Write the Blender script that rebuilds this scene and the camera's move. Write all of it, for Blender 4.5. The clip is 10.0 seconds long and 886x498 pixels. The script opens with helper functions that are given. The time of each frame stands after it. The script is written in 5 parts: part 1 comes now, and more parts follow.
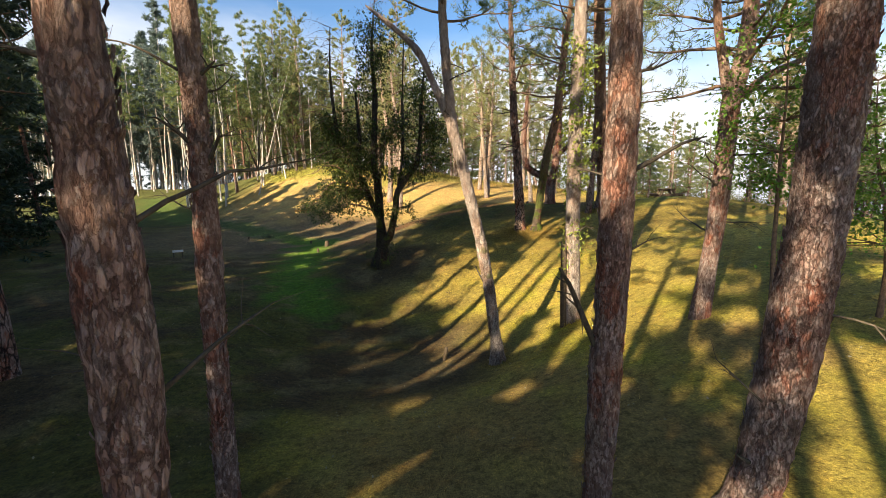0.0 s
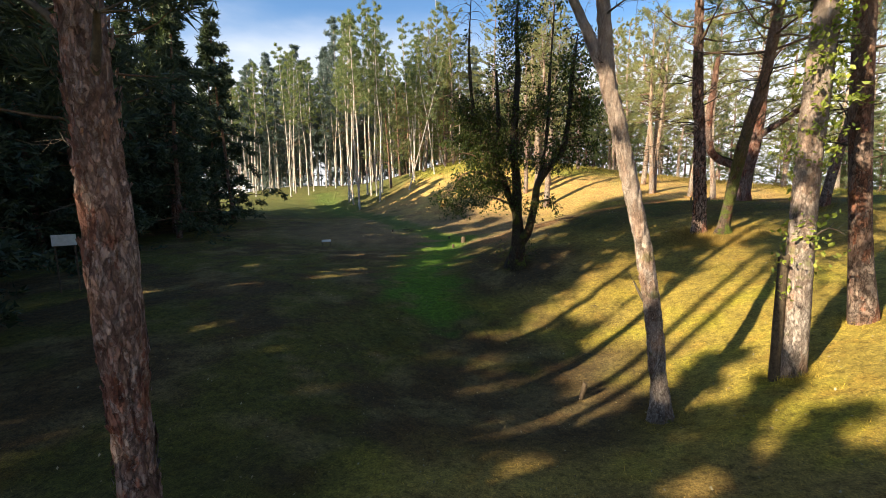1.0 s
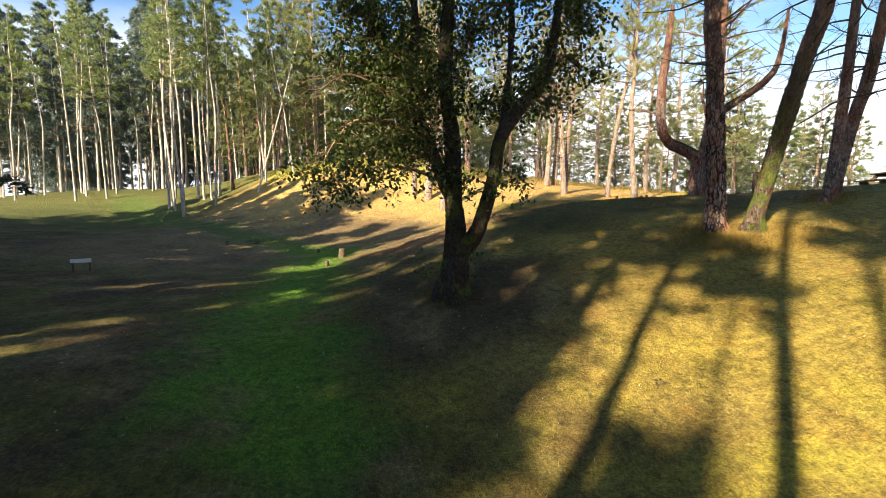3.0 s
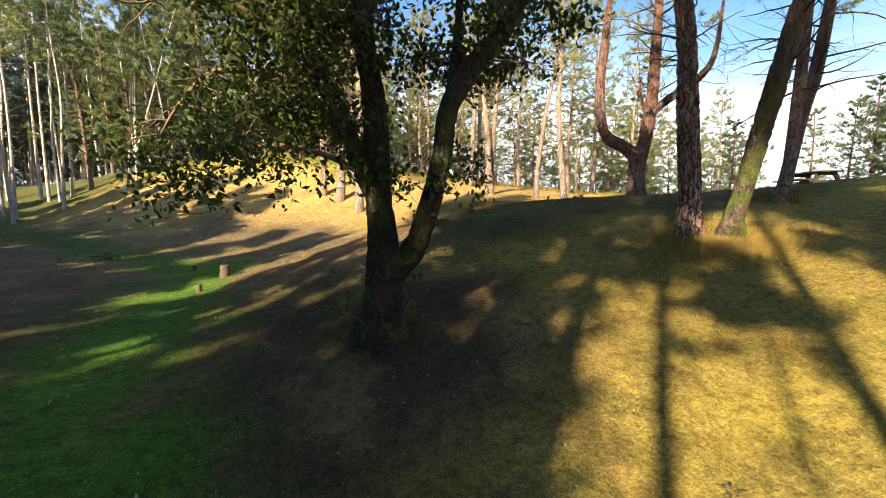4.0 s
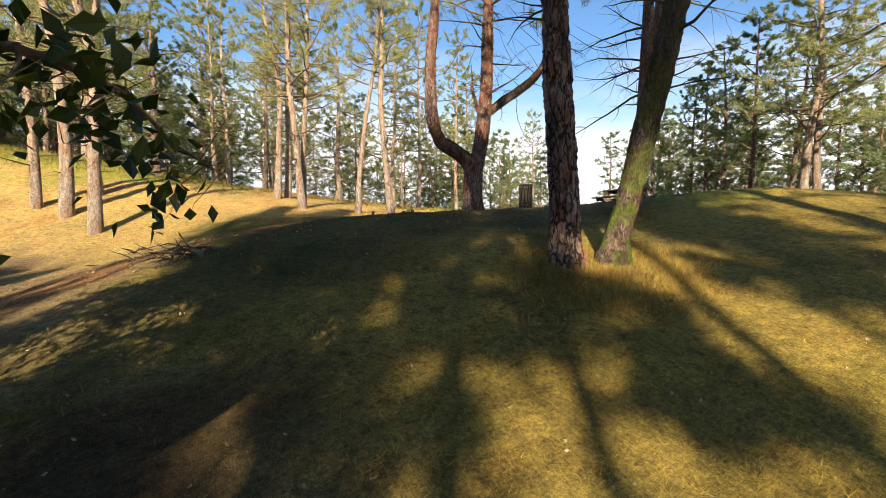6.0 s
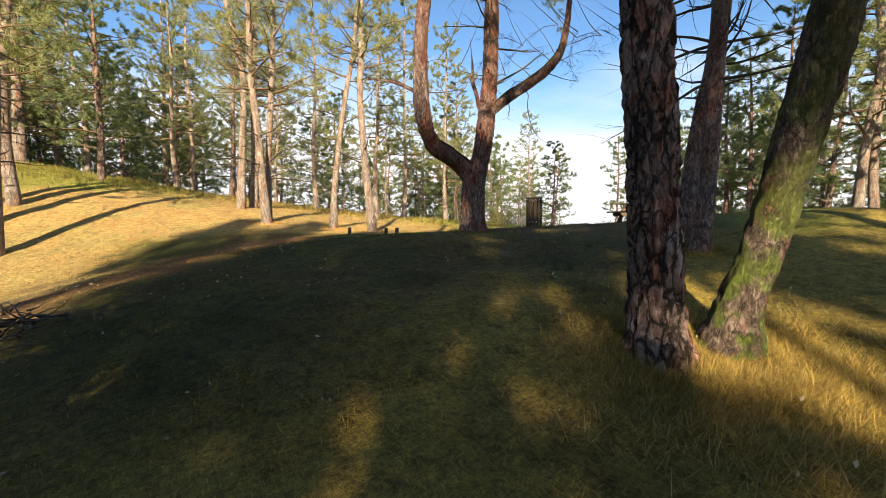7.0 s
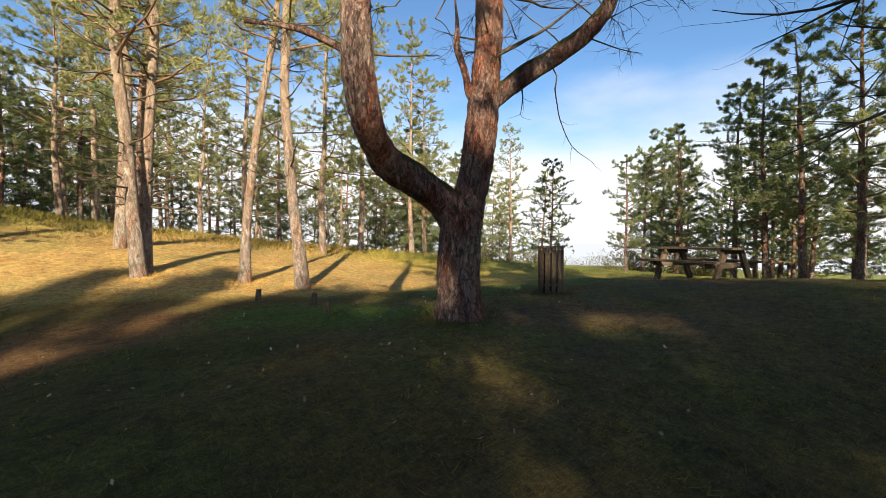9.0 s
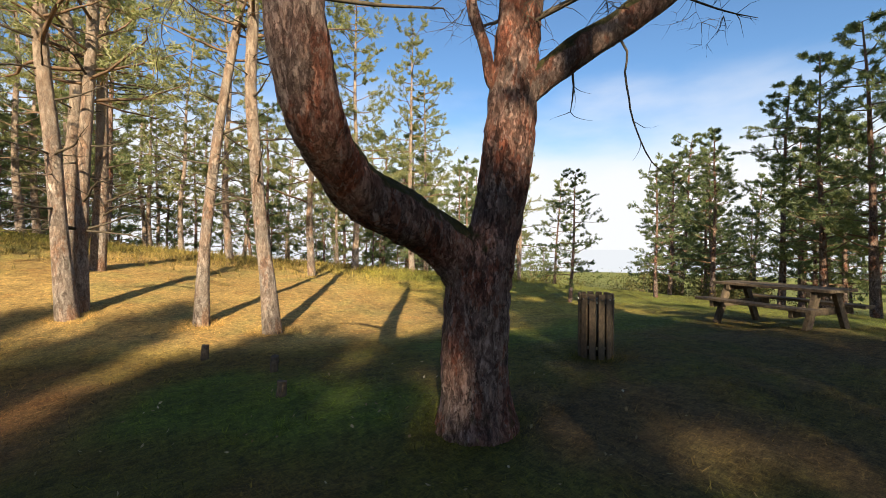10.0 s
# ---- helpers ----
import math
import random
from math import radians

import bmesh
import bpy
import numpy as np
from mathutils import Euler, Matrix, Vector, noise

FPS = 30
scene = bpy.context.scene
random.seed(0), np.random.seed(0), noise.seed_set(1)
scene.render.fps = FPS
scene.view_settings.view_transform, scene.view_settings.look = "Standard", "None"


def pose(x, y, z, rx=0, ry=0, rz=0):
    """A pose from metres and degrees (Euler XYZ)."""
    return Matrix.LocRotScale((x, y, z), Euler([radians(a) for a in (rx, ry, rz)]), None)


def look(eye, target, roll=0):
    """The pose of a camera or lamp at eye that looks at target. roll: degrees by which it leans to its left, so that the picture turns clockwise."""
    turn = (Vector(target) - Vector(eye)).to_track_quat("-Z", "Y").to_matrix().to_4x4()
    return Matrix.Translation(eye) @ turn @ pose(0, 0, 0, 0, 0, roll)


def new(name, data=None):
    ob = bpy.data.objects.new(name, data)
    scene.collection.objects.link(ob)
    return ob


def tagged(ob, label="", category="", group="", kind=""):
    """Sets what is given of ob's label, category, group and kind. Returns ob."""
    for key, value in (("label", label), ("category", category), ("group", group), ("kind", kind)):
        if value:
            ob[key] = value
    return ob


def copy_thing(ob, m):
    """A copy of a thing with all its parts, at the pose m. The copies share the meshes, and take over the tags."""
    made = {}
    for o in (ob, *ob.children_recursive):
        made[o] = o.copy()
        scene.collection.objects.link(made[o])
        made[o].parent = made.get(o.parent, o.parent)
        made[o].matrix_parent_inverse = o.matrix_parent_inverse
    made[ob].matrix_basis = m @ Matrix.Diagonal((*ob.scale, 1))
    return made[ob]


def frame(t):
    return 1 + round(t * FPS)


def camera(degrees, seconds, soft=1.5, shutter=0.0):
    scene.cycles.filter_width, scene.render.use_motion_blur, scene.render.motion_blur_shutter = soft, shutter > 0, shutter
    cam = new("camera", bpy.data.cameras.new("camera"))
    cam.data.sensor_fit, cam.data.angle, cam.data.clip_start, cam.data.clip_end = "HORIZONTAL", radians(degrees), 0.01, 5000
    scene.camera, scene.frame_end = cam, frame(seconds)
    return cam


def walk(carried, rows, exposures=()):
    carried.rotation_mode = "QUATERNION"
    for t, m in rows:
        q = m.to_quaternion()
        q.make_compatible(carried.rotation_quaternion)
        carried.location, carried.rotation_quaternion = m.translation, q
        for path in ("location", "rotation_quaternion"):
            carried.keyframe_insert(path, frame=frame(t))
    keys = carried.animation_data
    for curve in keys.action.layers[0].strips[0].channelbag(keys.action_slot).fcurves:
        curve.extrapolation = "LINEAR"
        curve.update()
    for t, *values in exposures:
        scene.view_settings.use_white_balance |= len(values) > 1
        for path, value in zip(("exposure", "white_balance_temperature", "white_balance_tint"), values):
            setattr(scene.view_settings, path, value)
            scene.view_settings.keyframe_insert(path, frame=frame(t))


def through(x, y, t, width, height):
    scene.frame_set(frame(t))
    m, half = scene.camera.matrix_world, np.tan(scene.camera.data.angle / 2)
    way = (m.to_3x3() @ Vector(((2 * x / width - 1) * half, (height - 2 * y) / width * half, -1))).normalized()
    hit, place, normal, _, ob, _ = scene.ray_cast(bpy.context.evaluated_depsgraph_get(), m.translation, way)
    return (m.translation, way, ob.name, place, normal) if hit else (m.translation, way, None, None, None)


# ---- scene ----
cam = camera(92.7, 10.0, soft=0.5)
PATH = [
    (0, (-0.011, 0.009, 4.198), (0.009, 1.987, 3.904), -0.3),
    (0.5, (0.204, 1.06, 4.053), (-0.059, 3.021, 3.76), -0.1),
    (1, (0.198, 2.383, 3.872), (-0.466, 4.246, 3.575), -0.4),
    (1.5, (-0.255, 3.92, 3.511), (-1.113, 5.703, 3.223), -0.0),
    (2, (-1.159, 6.01, 3.223), (-1.81, 7.882, 2.959), -0.0),
    (3.5, (-2.936, 11.689, 2.569), (-2.778, 13.671, 2.353), 0.4),
    (4, (-2.856, 13.004, 2.644), (-2.507, 14.962, 2.436), 0.2),
    (4.5, (-2.73, 14.203, 2.529), (-1.957, 16.037, 2.336), 0.5),
    (5, (-2.393, 15.039, 2.484), (-1.376, 16.754, 2.321), 0.3),
    (5.5, (-1.793, 15.715, 2.516), (-0.72, 17.397, 2.376), 0.0),
    (7, (0.236, 19.176, 3.2), (1.386, 20.807, 3.082), 0.2),
    (7.5, (1.033, 20.307, 3.434), (2.242, 21.898, 3.329), 0.1),
    (8, (1.803, 21.399, 3.645), (3.061, 22.952, 3.558), 0.1),
    (8.5, (2.591, 22.425, 3.882), (3.864, 23.967, 3.82), 0.1),
    (9, (3.202, 23.271, 4.106), (4.479, 24.81, 4.07), 0.1),
    (9.5, (3.866, 24.108, 4.375), (5.14, 25.649, 4.353), -0.0),
    (10, (4.566, 24.996, 4.689), (5.836, 26.541, 4.677), 0.1),
]
walk(cam, [(t, look(eye, target, roll)) for t, eye, target, roll in PATH],
     exposures=[(0, 0.86), (2, 1.06), (3.5, 1.22), (5, 0.97), (5.6, 0.86), (7, 0.9), (8.5, 0.83), (10, 0.66)])

# ---- light ----
SUN_WAY = Vector((0.54, 0.722, -0.433)).normalized()      # the way the sunlight travels
sun_data = bpy.data.lights.new("sun", "SUN")
sun_data.energy, sun_data.angle, sun_data.color = 8.5, radians(0.7), (1.0, 0.84, 0.57)
sun = new("sun", sun_data)
sun.rotation_mode = "QUATERNION"
sun.rotation_quaternion = SUN_WAY.to_track_quat("-Z", "Y")

world = bpy.data.worlds.new("sky")
scene.world = world
world.use_nodes = True
wn, wl = world.node_tree.nodes, world.node_tree.links
wn.clear()
w_out = wn.new("ShaderNodeOutputWorld")
w_bg = wn.new("ShaderNodeBackground")
w_sky = wn.new("ShaderNodeTexSky")
w_sky.sky_type, w_sky.sun_disc = "NISHITA", False
w_sky.sun_elevation, w_sky.sun_rotation = math.asin(-SUN_WAY.z), math.atan2(-SUN_WAY.x, -SUN_WAY.y)
w_sky.dust_density, w_sky.ozone_density = 0.8, 3.0
w_bg.inputs["Strength"].default_value = 0.078
w_co = wn.new("ShaderNodeTexCoord")
w_map = wn.new("ShaderNodeMapping")
w_map.inputs["Scale"].default_value = (1.0, 1.0, 3.0)
w_noise = wn.new("ShaderNodeTexNoise")
w_noise.inputs["Scale"].default_value, w_noise.inputs["Detail"].default_value = 2.6, 6.0
w_sep = wn.new("ShaderNodeSeparateXYZ")
w_low = wn.new("ShaderNodeMapRange")                       # bright cloud bank low in the sky
w_low.inputs[1].default_value, w_low.inputs[2].default_value = 0.46, 0.06
w_add = wn.new("ShaderNodeMath")
w_add.operation = "MULTIPLY_ADD"
w_add.inputs[1].default_value, w_add.inputs[2].default_value = 0.7, -0.4
w_sum = wn.new("ShaderNodeMath")
w_sum.operation, w_sum.use_clamp = "ADD", True
w_step = wn.new("ShaderNodeMapRange")
w_step.interpolation_type = "SMOOTHSTEP"
w_step.inputs[1].default_value, w_step.inputs[2].default_value = 0.2, 0.75
w_mix = wn.new("ShaderNodeMix")
w_mix.data_type = "RGBA"
w_mix.inputs[7].default_value = (8.0, 8.1, 8.4, 1)
wl.new(w_co.outputs["Generated"], w_map.inputs["Vector"])
wl.new(w_map.outputs["Vector"], w_noise.inputs["Vector"])
wl.new(w_co.outputs["Generated"], w_sep.inputs[0])
wl.new(w_sep.outputs["Z"], w_low.inputs[0])
wl.new(w_noise.outputs["Fac"], w_add.inputs[0])
wl.new(w_add.outputs[0], w_sum.inputs[0])
wl.new(w_low.outputs[0], w_sum.inputs[1])
wl.new(w_sum.outputs[0], w_step.inputs[0])
wl.new(w_step.outputs[0], w_mix.inputs[0])
w_tint = wn.new("ShaderNodeMix")
w_tint.data_type, w_tint.blend_type = "RGBA", "MULTIPLY"
w_tint.inputs[0].default_value = 1.0
w_tint.inputs[7].default_value = (1.15, 1.38, 1.5, 1)
wl.new(w_sky.outputs["Color"], w_tint.inputs[6])
wl.new(w_tint.outputs[2], w_mix.inputs[6])
wl.new(w_mix.outputs[2], w_bg.inputs["Color"])
wl.new(w_bg.outputs[0], w_out.inputs[0])


# ---- materials ----
class Nodes:
    """A new node material with a Principled shader, and short ways to add nodes."""

    def __init__(self, name, rough=0.8):
        self.mat = bpy.data.materials.new(name)
        self.mat.use_nodes = True
        self.tree = self.mat.node_tree
        self.bsdf = self.tree.nodes["Principled BSDF"]
        self.bsdf.inputs["Roughness"].default_value = rough
        self.bsdf.inputs["Specular IOR Level"].default_value = 0.25

    def add(self, kind, inputs=None, **fields):
        n = self.tree.nodes.new("ShaderNode" + kind)
        if "operation" in fields:
            n.operation = fields["operation"]
        if "use_clamp" in fields:
            n.use_clamp = fields["use_clamp"]
        if "feature" in fields:
            n.feature = fields["feature"]
        if "interpolation_type" in fields:
            n.interpolation_type = fields["interpolation_type"]
        if "data_type" in fields:
            n.data_type, n.blend_type = fields["data_type"], fields["blend_type"]
        if "attribute_name" in fields:
            n.attribute_name = fields["attribute_name"]
        for key, value in (inputs or {}).items():
            if isinstance(value, bpy.types.NodeSocket):
                self.tree.links.new(value, n.inputs[key])
            else:
                n.inputs[key].default_value = value
        return n

    def coord(self, scale):
        co = self.add("TexCoord")
        return self.add("Mapping", {"Vector": co.outputs["Object"], "Scale": scale}).outputs[0]

    def noise(self, scale, detail=4.0, vector=None, rough=0.55):
        return self.add("TexNoise", {"Vector": vector or self.coord((1, 1, 1)), "Scale": scale, "Detail": detail, "Roughness": rough}).outputs["Fac"]

    def ramp(self, fac, stops):
        n = self.add("ValToRGB", {"Fac": fac})
        while len(n.color_ramp.elements) < len(stops):
            n.color_ramp.elements.new(0.5)
        for e, (at, colour) in zip(n.color_ramp.elements, stops):
            e.position, e.color = at, (*colour, 1)
        return n.outputs["Color"]

    def mix(self, fac, a, b, blend="MIX"):
        n = self.add("Mix", {"Factor": fac}, data_type="RGBA", blend_type=blend)
        for key, value in ((6, a), (7, b)):
            if isinstance(value, tuple):
                n.inputs[key].default_value = (*value, 1)
            else:
                self.tree.links.new(value, n.inputs[key])
        return n.outputs[2]

    def math(self, op, a, b=0.0, clamp=False):
        n = self.add("Math", operation=op, use_clamp=clamp)
        for k, value in ((0, a), (1, b)):
            if isinstance(value, (int, float)):
                n.inputs[k].default_value = value
            else:
                self.tree.links.new(value, n.inputs[k])
        return n.outputs[0]

    def bump(self, height, strength, distance):
        n = self.add("Bump", {"Height": height, "Strength": strength, "Distance": distance})
        self.tree.links.new(n.outputs[0], self.bsdf.inputs["Normal"])

    def colour(self, value):
        if isinstance(value, tuple):
            self.bsdf.inputs["Base Color"].default_value = (*value, 1)
        else:
            self.tree.links.new(value, self.bsdf.inputs["Base Color"])
        return self.mat


def bark(name, plates, fissure, upper, scale=(10, 10, 4.2), from_z=3.0, moss=0.0, deep=0.02, cut=0.08, dark=0.8, peeled=(0.95, 0.62, 0.5), top_moss=0.0, warped=1.0):
    """Plated bark: plate colours, uneven dark joints, small flakes, and thinner orange bark higher up the stem."""
    m = Nodes(name, 0.88)
    upper = list(upper) + [peeled]
    warp = m.add("TexNoise", {"Vector": m.coord((1, 1, 0.5)), "Scale": 7.0, "Detail": 8.0, "Roughness": 0.74})
    base = m.coord(scale)
    bent = m.add("VectorMath", {0: base, 1: m.add("VectorMath", {0: warp.outputs["Color"], 1: (3.4 * warped, 3.4 * warped, 2.6 * warped)}, operation="MULTIPLY").outputs[0]}, operation="ADD").outputs[0]
    cell = m.add("TexVoronoi", {"Vector": bent, "Scale": 1.0}, feature="DISTANCE_TO_EDGE").outputs["Distance"]
    small = m.add("TexVoronoi", {"Vector": bent, "Scale": 2.9}, feature="DISTANCE_TO_EDGE").outputs["Distance"]
    tint = m.add("TexVoronoi", {"Vector": bent, "Scale": 2.9})
    grain = m.noise(42.0, 7.0, m.coord((1, 1, 0.3)), 0.72)
    patchy = m.noise(5.0, 5.0, m.coord((1, 1, 0.5)), 0.6)
    broad = m.noise(1.3, 4.0)
    rough_edge = m.math("ADD", cell, m.math("MULTIPLY", m.math("SUBTRACT", patchy, 0.5), 0.22))
    joint = m.add("MapRange", {0: rough_edge, 1: 0.0, 2: cut}, interpolation_type="SMOOTHSTEP").outputs[0]
    flakes = m.add("MapRange", {0: small, 1: 0.0, 2: 0.12}, interpolation_type="SMOOTHSTEP").outputs[0]
    shade = m.add("SeparateColor", {0: tint.outputs["Color"]}).outputs[0]
    mixed = m.math("ADD", m.math("MULTIPLY", grain, 0.7), m.math("ADD", m.math("MULTIPLY", shade, 0.42), m.math("MULTIPLY", patchy, 0.22)))
    body = m.ramp(mixed, [(0.4, plates[0]), (0.66, plates[1]), (0.94, plates[2])])
    body = m.mix(m.add("MapRange", {0: broad, 1: 0.42, 2: 0.66}).outputs[0], body, m.mix(1.0, body, plates[3], "MULTIPLY"))
    peel = m.noise(3.4, 7.0, m.coord((1, 1, 0.42)), 0.68)
    body = m.mix(m.add("MapRange", {0: peel, 1: 0.52, 2: 0.57}, interpolation_type="SMOOTHSTEP").outputs[0], body, m.mix(1.0, body, upper[3], "MULTIPLY"))
    scab = m.noise(26.0, 6.0, m.coord((1, 1, 0.5)), 0.7)
    body = m.mix(m.add("MapRange", {0: scab, 1: 0.56, 2: 0.6, 4: 0.5}, interpolation_type="SMOOTHSTEP").outputs[0], body, plates[2])
    flake = m.ramp(m.noise(9.0, 6.0, m.coord((1, 1, 0.4)), 0.7), [(0.32, upper[0]), (0.52, upper[1]), (0.72, upper[2])])
    z = m.add("SeparateXYZ", {0: m.coord((1, 1, 1))}).outputs["Z"]
    high = m.add("MapRange", {0: m.math("ADD", z, m.math("MULTIPLY", m.noise(1.2), 3.0)), 1: from_z + 1.0, 2: from_z + 4.5}).outputs[0]
    skin = m.mix(m.math("MULTIPLY", high, 0.8), body, flake)
    skin = m.mix(m.math("MULTIPLY", m.math("SUBTRACT", 1.0, flakes), 0.2), skin, fissure)
    gap = m.math("MULTIPLY", m.math("SUBTRACT", 1.0, joint), m.math("SUBTRACT", dark, m.math("MULTIPLY", high, 0.5)))
    col = m.mix(gap, skin, fissure)
    if moss:
        green = m.add("MapRange", {0: m.noise(2.6, 5.0), 1: 0.62 - 0.2 * moss, 2: 0.74 - 0.2 * moss}, interpolation_type="SMOOTHSTEP").outputs[0]
        low = m.add("MapRange", {0: z, 1: 4.5, 2: 0.5}).outputs[0]
        col = m.mix(m.math("MULTIPLY", green, low), col, m.ramp(grain, [(0.3, (0.035, 0.05, 0.01)), (0.7, (0.16, 0.2, 0.03))]))
    if top_moss:
        up = m.add("SeparateXYZ", {0: m.add("NewGeometry").outputs["Normal"]}).outputs["Z"]
        cushion = m.add("MapRange", {0: m.math("ADD", up, m.math("MULTIPLY", m.noise(4.0, 6.0), 0.9)), 1: 1.05 - 0.3 * top_moss, 2: 1.25 - 0.3 * top_moss}, interpolation_type="SMOOTHSTEP").outputs[0]
        col = m.mix(cushion, col, m.ramp(grain, [(0.3, (0.03, 0.03, 0.01)), (0.55, (0.075, 0.07, 0.02)), (0.75, (0.16, 0.1, 0.035))]))
    m.bump(m.math("ADD", m.math("ADD", m.math("MULTIPLY", joint, 0.7), m.math("ADD", m.math("MULTIPLY", flakes, 0.25), m.math("MULTIPLY", shade, 0.9))), m.math("MULTIPLY", grain, 0.8)), 1.0, deep)
    return m.colour(col)


RUST = (1.0, 0.74, 0.62)
PINE_BARK = bark("pine_bark", [(0.085, 0.056, 0.047), (0.22, 0.16, 0.14), (0.42, 0.34, 0.305), RUST], (0.022, 0.015, 0.012),
                 [(0.13, 0.06, 0.034), (0.3, 0.16, 0.1), (0.46, 0.3, 0.21)], from_z=3.5)
FLAKY_BARK = bark("flaky_pine_bark", [(0.15, 0.092, 0.078), (0.29, 0.2, 0.175), (0.5, 0.41, 0.38), (1.0, 0.74, 0.64)], (0.05, 0.03, 0.024),
                  [(0.15, 0.068, 0.04), (0.32, 0.18, 0.115), (0.5, 0.35, 0.27)], scale=(15, 15, 5), from_z=3.5, deep=0.03, cut=0.06, dark=0.4, peeled=(1.0, 0.66, 0.55), warped=0.5)
PLATED_BARK = bark("deep_plated_pine_bark", [(0.17, 0.105, 0.088), (0.4, 0.285, 0.25), (0.66, 0.54, 0.49), RUST], (0.014, 0.01, 0.008),
                    [(0.09, 0.045, 0.032), (0.2, 0.115, 0.085), (0.32, 0.22, 0.18)], scale=(9, 9, 2.6), from_z=3.5, deep=0.06, cut=0.15, dark=0.92, warped=0.35)
SMOOTH_BARK = bark("smooth_pale_bark", [(0.13, 0.1, 0.088), (0.31, 0.255, 0.232), (0.55, 0.485, 0.45), (0.96, 0.84, 0.78)], (0.06, 0.043, 0.035),
                   [(0.2, 0.135, 0.105), (0.36, 0.275, 0.235), (0.5, 0.42, 0.375)], scale=(9, 9, 2.4), moss=0.25, deep=0.012, dark=0.6, peeled=(0.96, 0.8, 0.7))
FAR_BARK = bark("pale_pine_bark", [(0.15, 0.112, 0.094), (0.32, 0.258, 0.222), (0.52, 0.45, 0.4), (1.0, 0.82, 0.7)], (0.075, 0.055, 0.044),
                [(0.22, 0.14, 0.1), (0.42, 0.31, 0.23), (0.56, 0.46, 0.37)], scale=(9, 9, 2.2), dark=0.5, peeled=(0.95, 0.76, 0.66))
POLE_BARK = bark("pale_pole_bark", [(0.34, 0.325, 0.31), (0.6, 0.585, 0.565), (0.77, 0.76, 0.74), (1.0, 0.92, 0.86)], (0.12, 0.09, 0.07),
                 [(0.38, 0.34, 0.3), (0.58, 0.53, 0.48), (0.7, 0.66, 0.62)], scale=(6, 6, 2), dark=0.3)
MOSSY_BARK = bark("mossy_pine_bark", [(0.05, 0.034, 0.026), (0.12, 0.085, 0.066), (0.24, 0.18, 0.15), RUST], (0.022, 0.016, 0.012),
                  [(0.13, 0.065, 0.038), (0.28, 0.16, 0.1), (0.42, 0.28, 0.2)], moss=1.0)
FORK_BARK = bark("red_brown_pine_bark", [(0.09, 0.056, 0.047), (0.24, 0.16, 0.138), (0.46, 0.35, 0.31), (1.0, 0.6, 0.48)], (0.018, 0.012, 0.01),
                 [(0.1, 0.045, 0.03), (0.22, 0.11, 0.075), (0.36, 0.22, 0.17)], scale=(10, 10, 3.2), from_z=3.5, deep=0.04, cut=0.1, dark=0.5, top_moss=1.0, warped=0.75)
ALDER_BARK = bark("dark_mossy_bark", [(0.024, 0.019, 0.015), (0.058, 0.047, 0.035), (0.12, 0.1, 0.075), (0.85, 0.9, 0.6)], (0.016, 0.013, 0.01),
                  [(0.028, 0.024, 0.018), (0.055, 0.046, 0.034), (0.09, 0.078, 0.06)], scale=(16, 16, 7), moss=0.5, deep=0.02, top_moss=0.6)


def dead_wood(name, dark, light):
    m = Nodes(name, 0.85)
    g = m.noise(22.0, 5.0, m.coord((1, 1, 0.6)), 0.7)
    m.bump(g, 0.6, 0.01)
    return m.colour(m.ramp(g, [(0.3, dark), (0.7, light)]))


DEAD_TWIG = dead_wood("dead_twig", (0.03, 0.024, 0.018), (0.115, 0.09, 0.064))
POST_WOOD = dead_wood("weathered_post", (0.045, 0.032, 0.022), (0.15, 0.11, 0.075))
BARK_BRANCH = dead_wood("branch_bark", (0.07, 0.045, 0.03), (0.24, 0.15, 0.095))


def foliage(name, dark, mid, light, rough=0.55, through=0.25):
    m = Nodes(name, rough)
    geo = m.add("NewGeometry").outputs["Random Per Island"]
    obj = m.add("ObjectInfo").outputs["Random"]
    col = m.ramp(m.math("ADD", m.math("MULTIPLY", geo, 0.75), m.math("MULTIPLY", obj, 0.25)), [(0.0, dark), (0.55, mid), (1.0, light)])
    m.colour(col)
    tr = m.add("BsdfTranslucent", {"Color": m.mix(1.0, col, (1.6, 1.7, 0.8), "MULTIPLY")})
    both = m.add("MixShader", {0: through, 1: m.bsdf.outputs[0], 2: tr.outputs[0]})
    out = m.tree.nodes["Material Output"]
    m.tree.links.new(both.outputs[0], out.inputs["Surface"])
    return m.mat


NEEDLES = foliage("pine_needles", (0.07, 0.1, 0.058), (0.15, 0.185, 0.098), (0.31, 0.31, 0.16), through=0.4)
# lit copy of the needles, with sun and haze put into the colour
SUNLIT_NEEDLES = foliage("sunny_pine_needles", (0.12, 0.138, 0.062), (0.23, 0.235, 0.11), (0.38, 0.36, 0.2), through=0.35)
# far spruce needles, with blue distance haze put into their colour
HAZED_SPRUCE = foliage("hazed_spruce_needles", (0.07, 0.095, 0.105), (0.12, 0.155, 0.165), (0.2, 0.245, 0.235), through=0.2)
SPRUCE = foliage("spruce_needles", (0.026, 0.038, 0.026), (0.05, 0.07, 0.044), (0.1, 0.125, 0.07), through=0.18)
LEAVES = foliage("broad_leaves", (0.025, 0.038, 0.012), (0.055, 0.075, 0.02), (0.14, 0.15, 0.04), 0.4, 0.35)
IVY = foliage("ivy_leaves", (0.09, 0.12, 0.02), (0.2, 0.24, 0.04), (0.36, 0.36, 0.09), 0.4, 0.2)
FRESH = foliage("fresh_green_leaves", (0.06, 0.12, 0.02), (0.12, 0.22, 0.035), (0.24, 0.34, 0.07), 0.42, 0.35)


